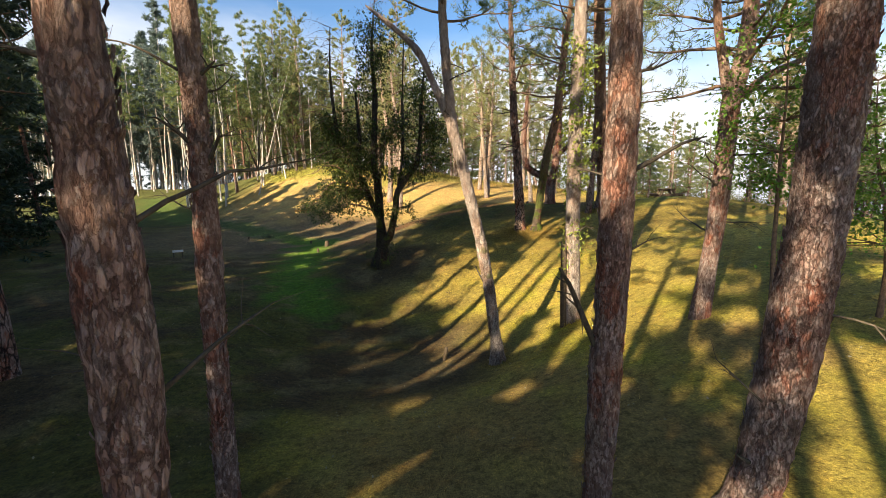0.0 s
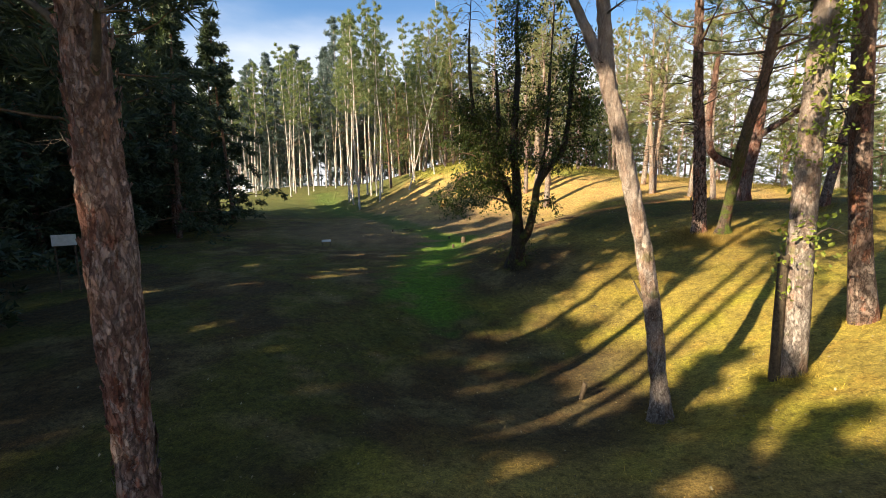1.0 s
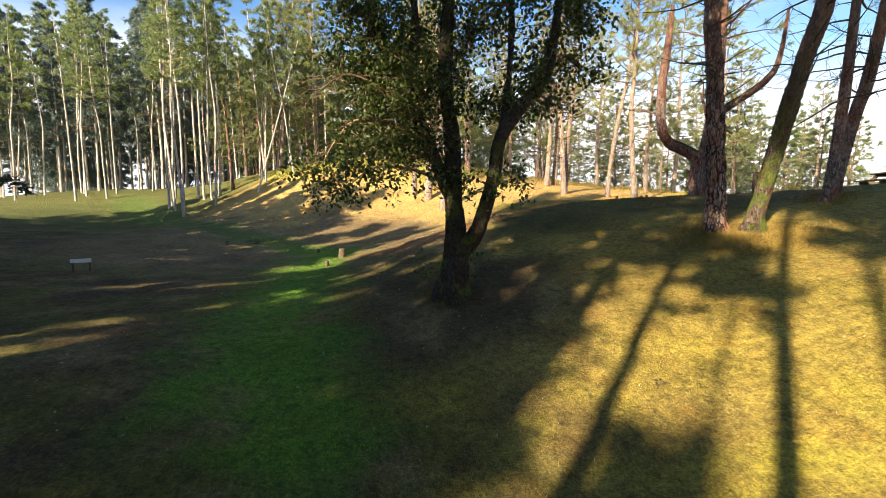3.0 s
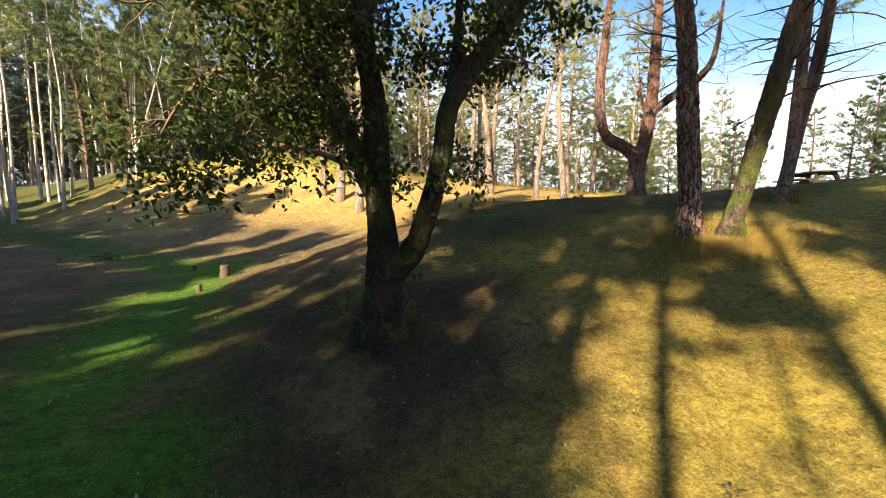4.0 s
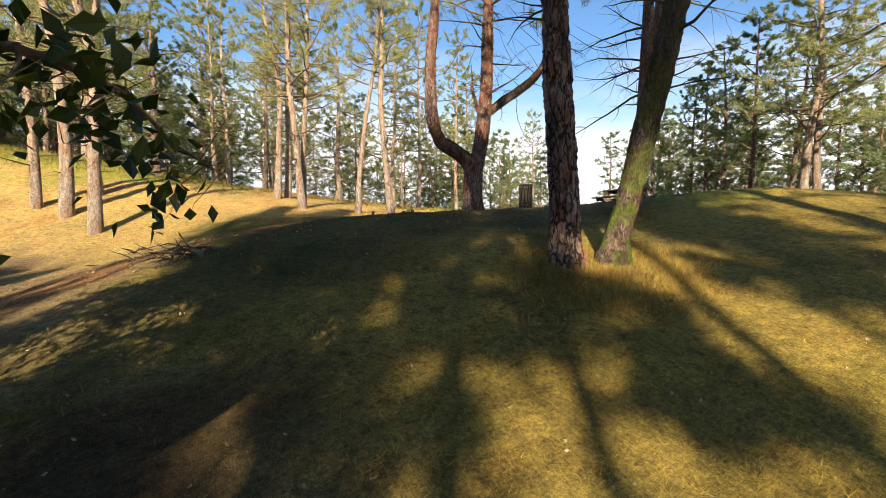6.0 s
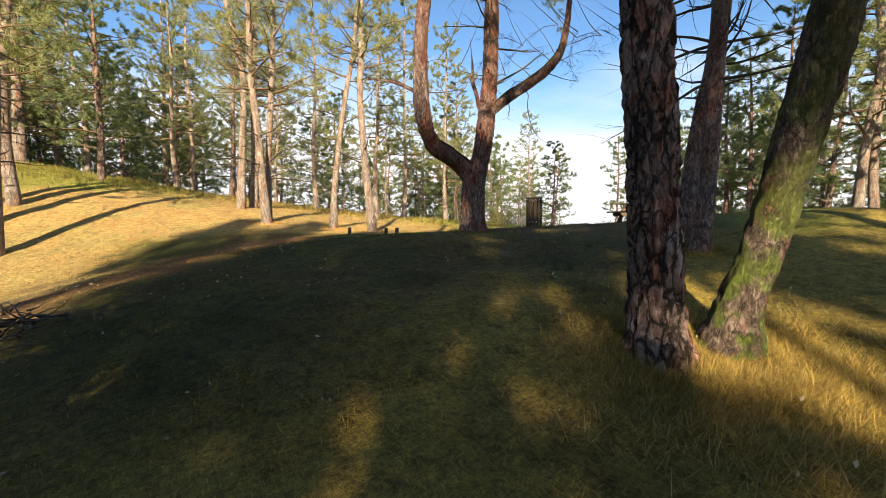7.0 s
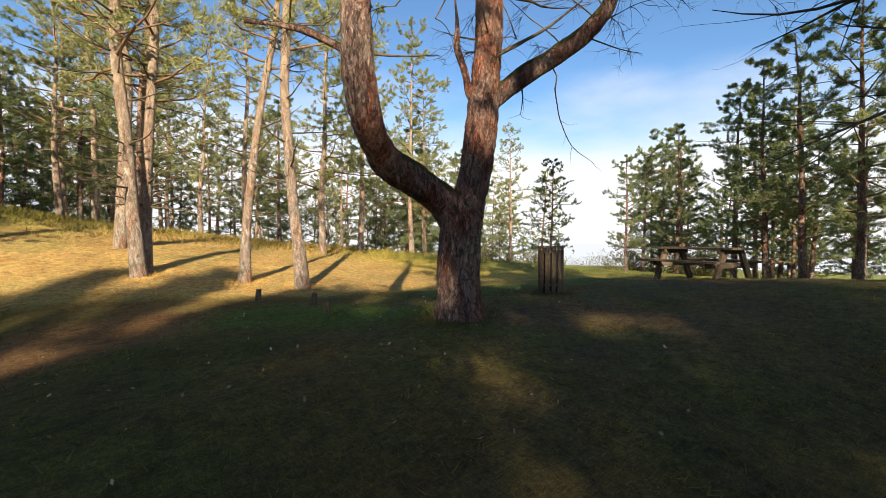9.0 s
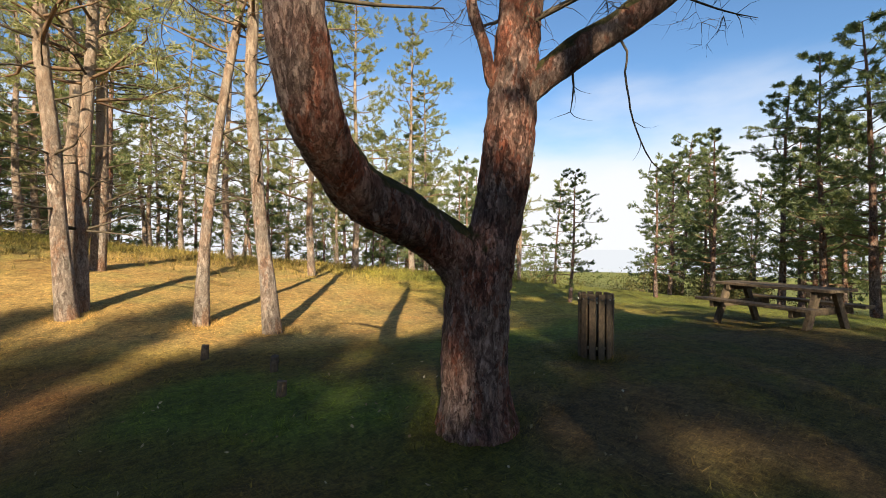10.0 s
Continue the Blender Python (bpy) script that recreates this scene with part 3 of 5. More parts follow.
def pine_head(rng, line, lo, hi, spread, n, tufts=4, count=8, length=0.2, width=0.022, conic=0.0, lift=0.25, sprigs=5, lean=True):
    """Boughs (a list of heaps) and needles of a pine round its stem line (local), between the heights lo and hi."""
    boughs, spots, ways = [], [], []
    line = resample(line, 0.15)
    zs = line[:, 2]
    for i in range(n):
        wood = Heap()
        u = (i + rng.uniform(0, 1)) / n
        h = lo + (hi - lo) * u
        k = int(np.argmin(np.abs(zs - h)))
        a = i * 2.4 + rng.uniform(-0.5, 0.5)
        reach = spread * ((1 - u) ** (0.55 + conic) * (0.75 + 0.25 * conic) + 0.16) * rng.uniform(0.65 if lean else 0.4, 1.15 if lean else 1.25)
        way = np.array([math.cos(a), math.sin(a), lift * (0.2 + 1.6 * u) + rng.uniform(-0.15, 0.2)])
        main = bough(rng, line[k, :3], way, reach, 0.012 + 0.012 * reach, 0.05 if conic < 0.5 else -0.05, 0.14)
        wood.add(*tube(main if lean else main[::2], 4 if lean else 3))
        for s in range(sprigs):
            q = main[int(rng.integers(2 if lean or conic > 0.4 else 3, 8))]
            flat = 0.4 if lean else 0.22
            tw = bough(rng, q[:3], unit(main[-1, :3] - main[0, :3]) + rng.normal(size=3) * np.array([0.85, 0.85, flat]) + np.array([0, 0, 0.15]), reach * rng.uniform(0.18, 0.42), 0.008, 0.05, 0.15, 4)
            if lean and s < 4:
                wood.add(*tube(tw, 3))
            elif s < 2 and conic < 0.5:
                wood.add(*tube(tw[::2], 3))
            for _ in range(tufts):
                w = rng.uniform(0.3, 1.0)
                j = min(3, int(w * 4))
                spots.append(tw[j, :3] + (tw[j + 1, :3] - tw[j, :3]) * (w * 4 - j))
                ways.append(unit(tw[j + 1, :3] - tw[j, :3]))
        boughs.append(wood)
    tri = sprays(rng, np.array(spots), np.array(ways), count, length, width)
    return boughs, tri


def crown_mesh(heaps, tri, needles):
    """Twigs and needles joined into one crown."""
    heap = Heap()
    for some in heaps:
        for v, f in zip(some.v, some.f):
            heap.v.append(v), heap.f.append(f - f.min() + heap.n)
            heap.n += len(v)
    wood_v, wood_f = np.vstack(heap.v), np.vstack(heap.f)
    wood_f = np.vstack([wood_f[:, [0, 1, 2]], wood_f[:, [0, 2, 3]]])
    return mesh_from("crown", np.vstack([wood_v, tri[0]]), np.vstack([wood_f, tri[1] + len(wood_v)]), [BARK_BRANCH, needles], False,
                     np.r_[np.zeros(len(wood_f), int), np.ones(len(tri[1]), int)])


def bark_flakes(rng, line, base, mat, n):
    """Small curled plates that lift off a stem, some with a free upper end, some with a free side."""
    p = resample(line, 0.05)
    p = p[(p[:, 2] - base[2] > 0.15) & (p[:, 2] - base[2] < 6.5)]
    k = rng.integers(0, len(p), n)
    a = rng.uniform(0, 2 * np.pi, n)
    out = np.stack([np.cos(a), np.sin(a), np.zeros(n)], -1)
    side = np.stack([-np.sin(a), np.cos(a), np.zeros(n)], -1)
    up = np.tile([0.0, 0.0, 1.0], (n, 1))
    spin = rng.normal(0, 0.45, (n, 1))
    u, v = side * np.cos(spin) + up * np.sin(spin), up * np.cos(spin) - side * np.sin(spin)
    at = p[k, :3] - base + out * (p[k, 3:4] * rng.uniform(0.98, 1.03, (n, 1)))
    w, h = rng.uniform(0.009, 0.024, (n, 1)), rng.uniform(0.012, 0.04, (n, 1))
    lift, curl = rng.uniform(0.002, 0.016, (n, 1)), rng.uniform(-0.006, 0.008, (n, 1))
    rows = [at - v * h - u * w * 0.7, at - v * h * 0.8 + u * w, at + u * w * rng.uniform(0.7, 1.2, (n, 1)) + out * lift * 0.5, at + v * h + u * w * 0.5 + out * lift,
            at + v * h * 0.8 - u * w + out * (lift + curl), at - u * w * rng.uniform(0.7, 1.2, (n, 1)) + out * (lift * 0.4 + curl)]
    verts = np.stack(rows, 1).reshape(-1, 3)
    i = np.arange(n)[:, None] * 6
    return mesh_from("bark_flake", verts, np.vstack([np.hstack([i, i + 1, i + 2, i + 5]), np.hstack([i + 5, i + 2, i + 3, i + 4])]), mat, False)


def hero_pine(rng, lines, label, mat=PINE_BARK, fine=True, crown=(6.5, 12.0, 2.6, 26), extra=(), dead=(8, 2.5, 6.5, 0.9), needles=NEEDLES, group="pines beside the flight path", name="pine_tree", bushy=1.0):
    """A pine whose stem lines are given in world places. The first line runs from the ground to the top of the stem."""
    x, y = lines[0][0][:2]
    base = np.array(on_ground(x, y, -0.02))
    ob = thing(name, base, label, "tree", group)
    full = []
    for n, line in enumerate(lines):
        pts = [list(p) for p in line]
        if n == 0:
            pts[0] = [pts[0][0], pts[0][1], base[2] - 0.2, pts[0][3] * (1.5 if fine else 1.08)]
            if fine and pts[1][2] > base[2] + 0.3:
                u = 0.3 / (pts[1][2] - base[2])
                pts.insert(1, [pts[0][0] + (pts[1][0] - pts[0][0]) * u, pts[0][1] + (pts[1][1] - pts[0][1]) * u, base[2] + 0.22, max(pts[1][3], 0.95 * line[0][3])])
        full.append(pts)
    top = np.array(full[0][-1])
    lean = (np.array(full[0][-1][:3]) - np.array(full[0][-2][:3]))
    lean = lean / max(0.2, lean[2])
    h = crown[1] + base[2]
    if h > top[2] + 0.5:
        for u in (0.5, 1.0):
            p = top[:3] + lean * np.array([0.5, 0.5, 1]) * (h - top[2]) * u
            full[0].append([p[0], p[1], p[2], top[3] * (1 - 0.85 * u)])
    child("trunk", stem_mesh("trunk", full, mat, fine, 3.0 * x + y, base, 2.0 if mat is PLATED_BARK else 1.0), ob)
    line = np.array(full[0])
    if fine and mat in (FLAKY_BARK, PLATED_BARK):
        tagged(child("bark_flake", bark_flakes(rng, line, base, mat, 900 if mat is FLAKY_BARK else 700), ob), kind="stuff")
    if dead:
        dead_branches(rng, line, *dead, ob, base)
    local = line.copy()
    local[:, :3] -= base
    boughs, tri = pine_head(rng, local, crown[0], crown[1], crown[2], crown[3], 5, 9, 0.185 * bushy, 0.026 * bushy, sprigs=6)
    for some in boughs:
        child("bough", some.mesh("bough", BARK_BRANCH), ob)
    child("crown", mesh_from("crown", *tri, needles, False), ob, "sprays of green needles")
    for pts, m in extra:
        heap = Heap()
        p = np.asarray(pts, float).copy()
        p[:, :3] -= base
        heap.add(*tube(resample(p, 0.1), 8))
        for _ in range(4):
            q = resample(p, 0.1)
            q = q[int(rng.integers(len(q) // 2, len(q)))]
            heap.add(*tube(bough(rng, q[:3], unit(p[-1, :3] - p[0, :3]) + rng.normal(size=3) * 0.7, 0.25, max(0.004, q[3] * 0.5), 0.0, 0.2, 4), 4))
        child("dead_branch", heap.mesh("dead_branch", m), ob)
    return ob


rng = np.random.default_rng(7)
# stems near the start of the flight
hero_pine(rng, [[(-1.2, 1.42, 0.6, 0.104), (-1.12, 1.42, 3.07, 0.096), (-1.13, 1.42, 4.07, 0.0944), (-1.15, 1.42, 4.78, 0.0936), (-1.2, 1.45, 6.5, 0.08)]],
          "slim pine with flaking red-brown bark in the mossy valley", mat=FLAKY_BARK, crown=(6.6, 11.5, 2.2, 24), dead=(5, 4.6, 6.5, 0.7),
          extra=[([(-1.05, 1.45, 4.08, 0.011), (-0.98, 1.53, 4.15, 0.0095), (-0.92, 1.62, 4.195, 0.009), (-0.83, 1.7, 4.26, 0.007), (-0.75, 1.78, 4.27, 0.006), (-0.62, 1.9, 4.31, 0.003)], DEAD_TWIG),
                 ([(-1.22, 1.4, 4.6, 0.012), (-1.33, 1.42, 4.63, 0.008)], DEAD_TWIG),
                 ([(-1.1, 1.5, 3.4, 0.012), (-0.95, 1.75, 3.55, 0.009), (-0.85, 1.95, 3.62, 0.005)], DEAD_TWIG),
                 ([(-1.2, 1.45, 3.5, 0.009), (-1.42, 1.6, 3.55, 0.004)], DEAD_TWIG)])
hero_pine(rng, [[(-2.10, 3.81, 0.4, 0.122), (-2.11, 3.81, 1.6, 0.104), (-2.10, 3.81, 2.76, 0.1), (-2.09, 3.81, 4.35, 0.104), (-2.10, 3.81, 5.16, 0.0983), (-2.13, 3.81, 5.8, 0.087), (-2.22, 3.84, 7.0, 0.074)]],
          "slender pine with grey scaly bark and dead stubs", mat=FLAKY_BARK, crown=(6.8, 11.0, 2.0, 22), dead=(3, 1.2, 4.8, 0.5),
          extra=[([(-2.10, 3.79, 4.52, 0.022), (-2.24, 3.74, 4.68, 0.018), (-2.37, 3.69, 4.78, 0.008)], DEAD_TWIG),
                 ([(-2.05, 3.79, 5.12, 0.02), (-1.95, 3.79, 5.2, 0.014), (-1.88, 3.77, 5.25, 0.006)], DEAD_TWIG),
                 ([(-2.02, 3.79, 4.4, 0.024), (-1.95, 3.77, 4.52, 0.018), (-1.88, 3.74, 4.63, 0.014), (-1.84, 3.71, 4.62, 0.006)], DEAD_TWIG),
                 ([(-2.15, 3.79, 5.15, 0.014), (-2.50, 3.74, 5.35, 0.009), (-2.72, 3.69, 5.4, 0.004)], DEAD_TWIG)])
hero_pine(rng, [[(1.46, 3.62, 0.8, 0.156), (1.47, 3.62, 1.31, 0.138), (1.49, 3.62, 2.6, 0.132), (1.51, 3.62, 4.13, 0.129), (1.52, 3.62, 4.87, 0.121), (1.5, 3.62, 5.7, 0.108), (1.45, 3.65, 7.2, 0.092)]],
          "straight pine with smooth pinkish bark above the slope", mat=FLAKY_BARK, crown=(7.0, 12.0, 2.6, 26), dead=(5, 4.2, 6.6, 0.8),
          extra=[([(1.6, 3.65, 4.3, 0.024), (1.85, 3.7, 4.42, 0.02), (2.1, 3.75, 4.55, 0.014), (2.35, 3.8, 4.62, 0.006)], DEAD_TWIG),
                 ([(1.42, 3.6, 2.7, 0.03), (1.28, 3.6, 3.0, 0.026), (1.12, 3.58, 3.35, 0.02), (1.02, 3.55, 3.5, 0.01)], DEAD_TWIG),
                 ([(1.6, 3.6, 3.62, 0.014), (1.78, 3.6, 3.72, 0.006)], DEAD_TWIG),
                 ([(1.4, 3.62, 4.28, 0.012), (1.2, 3.7, 4.35, 0.004)], DEAD_TWIG)])
hero_pine(rng, [[(2.85, 3.6, 1.0, 0.258), (2.95, 3.6, 1.32, 0.213), (3.12, 3.6, 2.56, 0.217), (3.2, 3.6, 3.39, 0.215), (3.25, 3.6, 4.13, 0.213), (3.29, 3.6, 5.7, 0.201), (3.3, 3.6, 7.5, 0.167)]],
          "stout leaning pine with thick flaking red-brown bark", mat=FLAKY_BARK, crown=(7.0, 13.0, 3.2, 30), dead=(5, 5.0, 7.0, 1.0),
          extra=[([(3.3, 3.45, 3.1, 0.012), (3.55, 3.3, 3.05, 0.009), (3.62, 3.2, 2.85, 0.004)], DEAD_TWIG),
                 ([(2.95, 3.5, 2.2, 0.012), (2.7, 3.6, 2.45, 0.009), (2.55, 3.7, 2.6, 0.004)], DEAD_TWIG),
                 ([(2.8, 3.5, 1.7, 0.02), (2.65, 3.45, 1.8, 0.008)], DEAD_TWIG)])
hero_pine(rng, [[(5.55, 8.7, 1.4, 0.202), (5.66, 8.7, 2.49, 0.168), (5.75, 8.7, 3.45, 0.172), (5.8, 8.7, 4.6, 0.176), (5.83, 8.7, 5.81, 0.176), (6.02, 8.7, 6.78, 0.16), (6.06, 8.7, 7.81, 0.134)],
                [(5.83, 8.7, 5.7, 0.118), (5.61, 8.7, 6.56, 0.0924), (5.4, 8.65, 7.29, 0.0756), (5.31, 8.6, 7.9, 0.0588), (5.2, 8.5, 9.2, 0.0252)],
                [(5.86, 8.7, 5.75, 0.084), (6.37, 8.69, 6.25, 0.0672), (7.11, 8.69, 6.6, 0.0504), (7.9, 8.6, 6.8, 0.021)]],
          "forked pine with warm brown bark and dead side branches", mat=FLAKY_BARK, fine=False, crown=(4.6, 12.0, 3.2, 44), dead=(16, 1.6, 5.5, 1.3))
hero_pine(rng, [[(1.5, 10.2, -0.5, 0.19), (1.38, 10.2, 0.55, 0.145), (1.23, 10.2, 1.7, 0.14), (0.9, 10.2, 3.3, 0.132), (0.51, 10.2, 4.9, 0.128), (0.32, 10.2, 5.6, 0.135), (0.2, 10.2, 6.8, 0.103), (0.1, 10.2, 8.4, 0.086)],
                [(0.34, 10.2, 5.55, 0.112), (-0.1, 10.2, 6.52, 0.095), (-0.45, 10.2, 7.22, 0.078), (-1.02, 10.22, 7.76, 0.052), (-1.64, 10.3, 8.26, 0.018)]],
          "pale crooked pine that bends and forks above the slope", mat=SMOOTH_BARK, fine=True, crown=(8.0, 12.5, 2.2, 20), dead=(3, 6.0, 8.5, 0.8),
          extra=[([(1.24, 10.14, 1.7, 0.028), (1.08, 10.16, 1.88, 0.024), (0.98, 10.22, 2.06, 0.02), (0.91, 10.3, 2.2, 0.012)], DEAD_TWIG)])
ivy_pine = hero_pine(rng, [[(3.65, 11.2, 0.48, 0.22), (3.56, 11.2, 3.22, 0.19), (3.53, 11.2, 5.42, 0.18), (3.55, 11.2, 7.5, 0.165), (3.56, 11.2, 8.82, 0.15)]],
                     "sunlit pine with yellow-green ivy round its stem", mat=SMOOTH_BARK, fine=False, crown=(8.0, 13.0, 2.8, 28), dead=(12, 4.5, 8.5, 1.1),
                     extra=[([(3.6, 11.05, 2.9, 0.02), (3.8, 10.9, 3.15, 0.014), (3.98, 10.8, 3.05, 0.006)], DEAD_TWIG)])
hero_pine(rng, [[(5.35, 12.75, 1.15, 0.24), (5.09, 12.71, 2.67, 0.18), (4.8, 12.67, 5.24, 0.17), (4.55, 12.64, 8.53, 0.15)]],
          "leaning pine standing in sunlit straw grass", fine=False, crown=(7.5, 12.5, 2.6, 26), dead=(10, 3.0, 7.5, 1.0))
hero_pine(rng, [[(-9.0, 8.35, 0.3, 0.256), (-9.01, 8.35, 1.8, 0.212), (-9.09, 8.31, 2.86, 0.208), (-9.22, 8.24, 3.88, 0.204), (-9.43, 8.14, 4.87, 0.2), (-9.51, 8.11, 5.82, 0.192), (-9.36, 8.18, 6.73, 0.16)]],
          "bent dark pine at the edge of the dense wood", mat=PLATED_BARK, fine=False, crown=(4.4, 13.0, 2.25, 50), dead=(8, 2.5, 6.5, 1.0), bushy=1.9, needles=SPRUCE)

rng = np.random.default_rng(33)
# stems on the slope and the knoll
hero_pine(rng, [[(4.12, 21.19, 2.05, 0.27), (4.09, 21.21, 2.4, 0.245), (4.05, 21.23, 3.1, 0.22), (3.98, 21.27, 4.2, 0.205), (3.91, 21.30, 5.3, 0.195), (3.81, 21.33, 6.5, 0.185), (3.70, 21.33, 7.5, 0.175)]],
          "large pine with deep plated bark in tawny grass", mat=PLATED_BARK, crown=(6.5, 14.0, 3.4, 34), dead=(16, 3.6, 6.4, 1.7))
hero_pine(rng, [[(4.84, 20.93, 2.07, 0.25), (4.84, 20.83, 2.4, 0.2), (4.86, 20.66, 3.0, 0.185), (4.92, 20.45, 4.0, 0.18), (5.02, 20.26, 5.0, 0.178), (5.15, 20.11, 6.0, 0.175), (5.38, 19.97, 7.3, 0.17)]],
          "leaning pine with bright green moss on its stem", mat=MOSSY_BARK, crown=(6.0, 13.0, 3.4, 34), dead=(14, 3.4, 6.2, 1.7))
hero_pine(rng, [[(8.71, 23.25, 2.92, 0.248), (8.76, 23.2, 3.2, 0.184), (8.81, 23.16, 3.73, 0.164), (8.92, 23.07, 4.82, 0.16), (9.01, 23.0, 5.54, 0.16), (9.15, 22.88, 6.6, 0.156)]],
          "dark leaning pine on the grassy knoll", fine=False, crown=(5.6, 12.5, 3.4, 34), dead=(16, 2.5, 6.0, 2.0))
hero_pine(rng, [[(7.98, 22.56, 2.74, 0.208), (8.01, 22.53, 3.0, 0.16), (8.04, 22.51, 3.41, 0.144), (8.07, 22.48, 4.31, 0.136), (8.1, 22.47, 5.2, 0.134), (8.12, 22.45, 6.07, 0.132)]],
          "upright dark pine on the grassy knoll", fine=False, crown=(5.6, 12.0, 3.2, 32), dead=(16, 2.5, 6.0, 2.0))
fork_pine = hero_pine(rng, [[(7.32, 27.86, 3.0, 0.31), (7.31, 27.87, 3.25, 0.33), (7.3, 27.88, 3.55, 0.315), (7.32, 27.86, 3.98, 0.31), (7.36, 27.83, 4.42, 0.3), (7.46, 27.74, 4.85, 0.24), (7.52, 27.69, 5.28, 0.228), (7.56, 27.66, 5.81, 0.226), (7.6, 27.63, 6.35, 0.212), (7.64, 27.6, 6.98, 0.205), (7.67, 27.59, 8.53, 0.17)],
                [(7.4, 27.85, 4.2, 0.24), (7.18, 27.95, 4.58, 0.25), (6.87, 27.95, 4.8, 0.235), (6.59, 27.93, 4.92, 0.215), (6.15, 27.91, 5.11, 0.2), (5.85, 27.76, 5.32, 0.19), (5.65, 27.61, 5.52, 0.182), (5.54, 27.54, 5.8, 0.178), (5.47, 27.51, 6.2, 0.172), (5.44, 27.45, 7.2, 0.16), (5.5, 27.35, 8.5, 0.14), (5.6, 27.3, 10.2, 0.06)],
                [(7.6, 27.62, 6.0, 0.13), (7.69, 27.55, 6.16, 0.142), (8.03, 27.28, 6.5, 0.14), (8.42, 26.98, 6.82, 0.13), (8.78, 26.72, 7.16, 0.118), (9.05, 26.5, 7.6, 0.1), (9.16, 26.4, 8.3, 0.085), (9.2, 26.3, 9.6, 0.03)],
                [(7.5, 27.7, 6.1, 0.06), (7.4, 27.74, 6.22, 0.055), (7.34, 27.76, 6.5, 0.042), (7.26, 27.85, 6.9, 0.036), (7.3, 27.9, 7.3, 0.03), (7.22, 27.95, 8.2, 0.012)],
                [(5.47, 27.5, 6.15, 0.065), (5.25, 27.65, 6.28, 0.05), (4.95, 27.85, 6.42, 0.035), (4.5, 28.2, 6.5, 0.014)]],
          "great forked pine with a curved limb and mossy crotch", mat=FORK_BARK, crown=(6.0, 11.0, 3.6, 30), dead=(18, 3.6, 7.0, 1.7),
          extra=[([(8.3, 27.05, 6.72, 0.013), (8.38, 26.95, 6.5, 0.011), (8.34, 26.95, 6.3, 0.01), (8.36, 26.92, 6.05, 0.009), (8.4, 26.9, 5.85, 0.008), (8.55, 26.8, 5.48, 0.006), (8.78, 26.63, 5.27, 0.003)], DEAD_TWIG),
                 ([(7.64, 27.6, 6.75, 0.03), (7.95, 27.35, 6.95, 0.026), (8.3, 27.05, 7.2, 0.02), (8.7, 26.75, 7.6, 0.01)], DEAD_TWIG),
                 ([(8.0, 27.3, 6.45, 0.014), (8.05, 27.3, 6.2, 0.01), (8.0, 27.3, 5.95, 0.004)], DEAD_TWIG),
                 ([(5.52, 27.5, 6.2, 0.018), (5.95, 27.4, 6.25, 0.013), (6.5, 27.35, 6.4, 0.006)], DEAD_TWIG),
                 ([(8.7, 26.75, 7.1, 0.012), (9.1, 26.4, 6.9, 0.008), (9.4, 26.2, 6.85, 0.003)], DEAD_TWIG)])
# bare drooping sprays below the crown of the forked pine
fork_base = np.array(fork_pine.location)
for x, y, z, ln in [(8.5, 26.9, 6.9, 0.9), (8.9, 26.6, 7.3, 1.3), (9.3, 26.2, 7.9, 1.6), (9.9, 25.9, 8.0, 1.5), (10.4, 25.6, 8.1, 1.6), (9.0, 26.5, 7.4, 0.9), (7.9, 27.3, 7.0, 1.0), (8.2, 27.0, 7.7, 1.2),
                    (7.5, 27.4, 7.6, 1.1), (6.9, 27.9, 7.2, 1.0), (6.5, 28.3, 7.4, 1.2), (5.7, 28.9, 7.1, 1.3), (5.3, 29.0, 7.6, 1.5), (10.9, 25.2, 8.2, 1.4), (9.6, 26.4, 8.2, 1.3), (8.7, 26.3, 8.1, 1.5)]:
    heap = Heap()
    a = rng.uniform(0, 2 * np.pi)
    main = bough(rng, np.array([x, y, z]) - fork_base, (math.cos(a), math.sin(a), 0.1), ln, 0.009, -0.13, 0.16, 9)
    up = bough(rng, np.array([x, y, z]) - fork_base, unit(np.array([7.6 - x, 27.6 - y, 1.6])), 1.6, 0.012, 0.05, 0.08, 7)
    heap.add(*tube(main, 4)), heap.add(*tube(up, 4))
    for _ in range(int(rng.integers(9, 16))):
        q = main[int(rng.integers(2, 10))]
        sub = bough(rng, q[:3], unit(main[-1, :3] - main[0, :3]) + rng.normal(size=3) * 0.55, ln * rng.uniform(0.2, 0.5), 0.0045, -0.08, 0.22, 6)
        heap.add(*tube(sub, 3))
        for _ in range(2):
            heap.add(*tube(bough(rng, sub[int(rng.integers(2, 6)), :3], rng.normal(size=3), ln * 0.14, 0.003, -0.05, 0.2, 3), 3))
    child("bare_spray", heap.mesh("bare_spray", DEAD_TWIG), fork_pine)
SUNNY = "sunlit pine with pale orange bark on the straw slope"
hero_pine(rng, [[(4.13, 36.5, 3.2, 0.192), (3.99, 36.61, 5.0, 0.149), (3.89, 36.69, 6.74, 0.139), (3.73, 36.83, 8.46, 0.129), (3.7, 36.85, 9.6, 0.120)]], SUNNY, FAR_BARK, False, (5.0, 12.5, 3.4, 34), dead=(16, 1.5, 6.5, 1.6), needles=SUNLIT_NEEDLES)
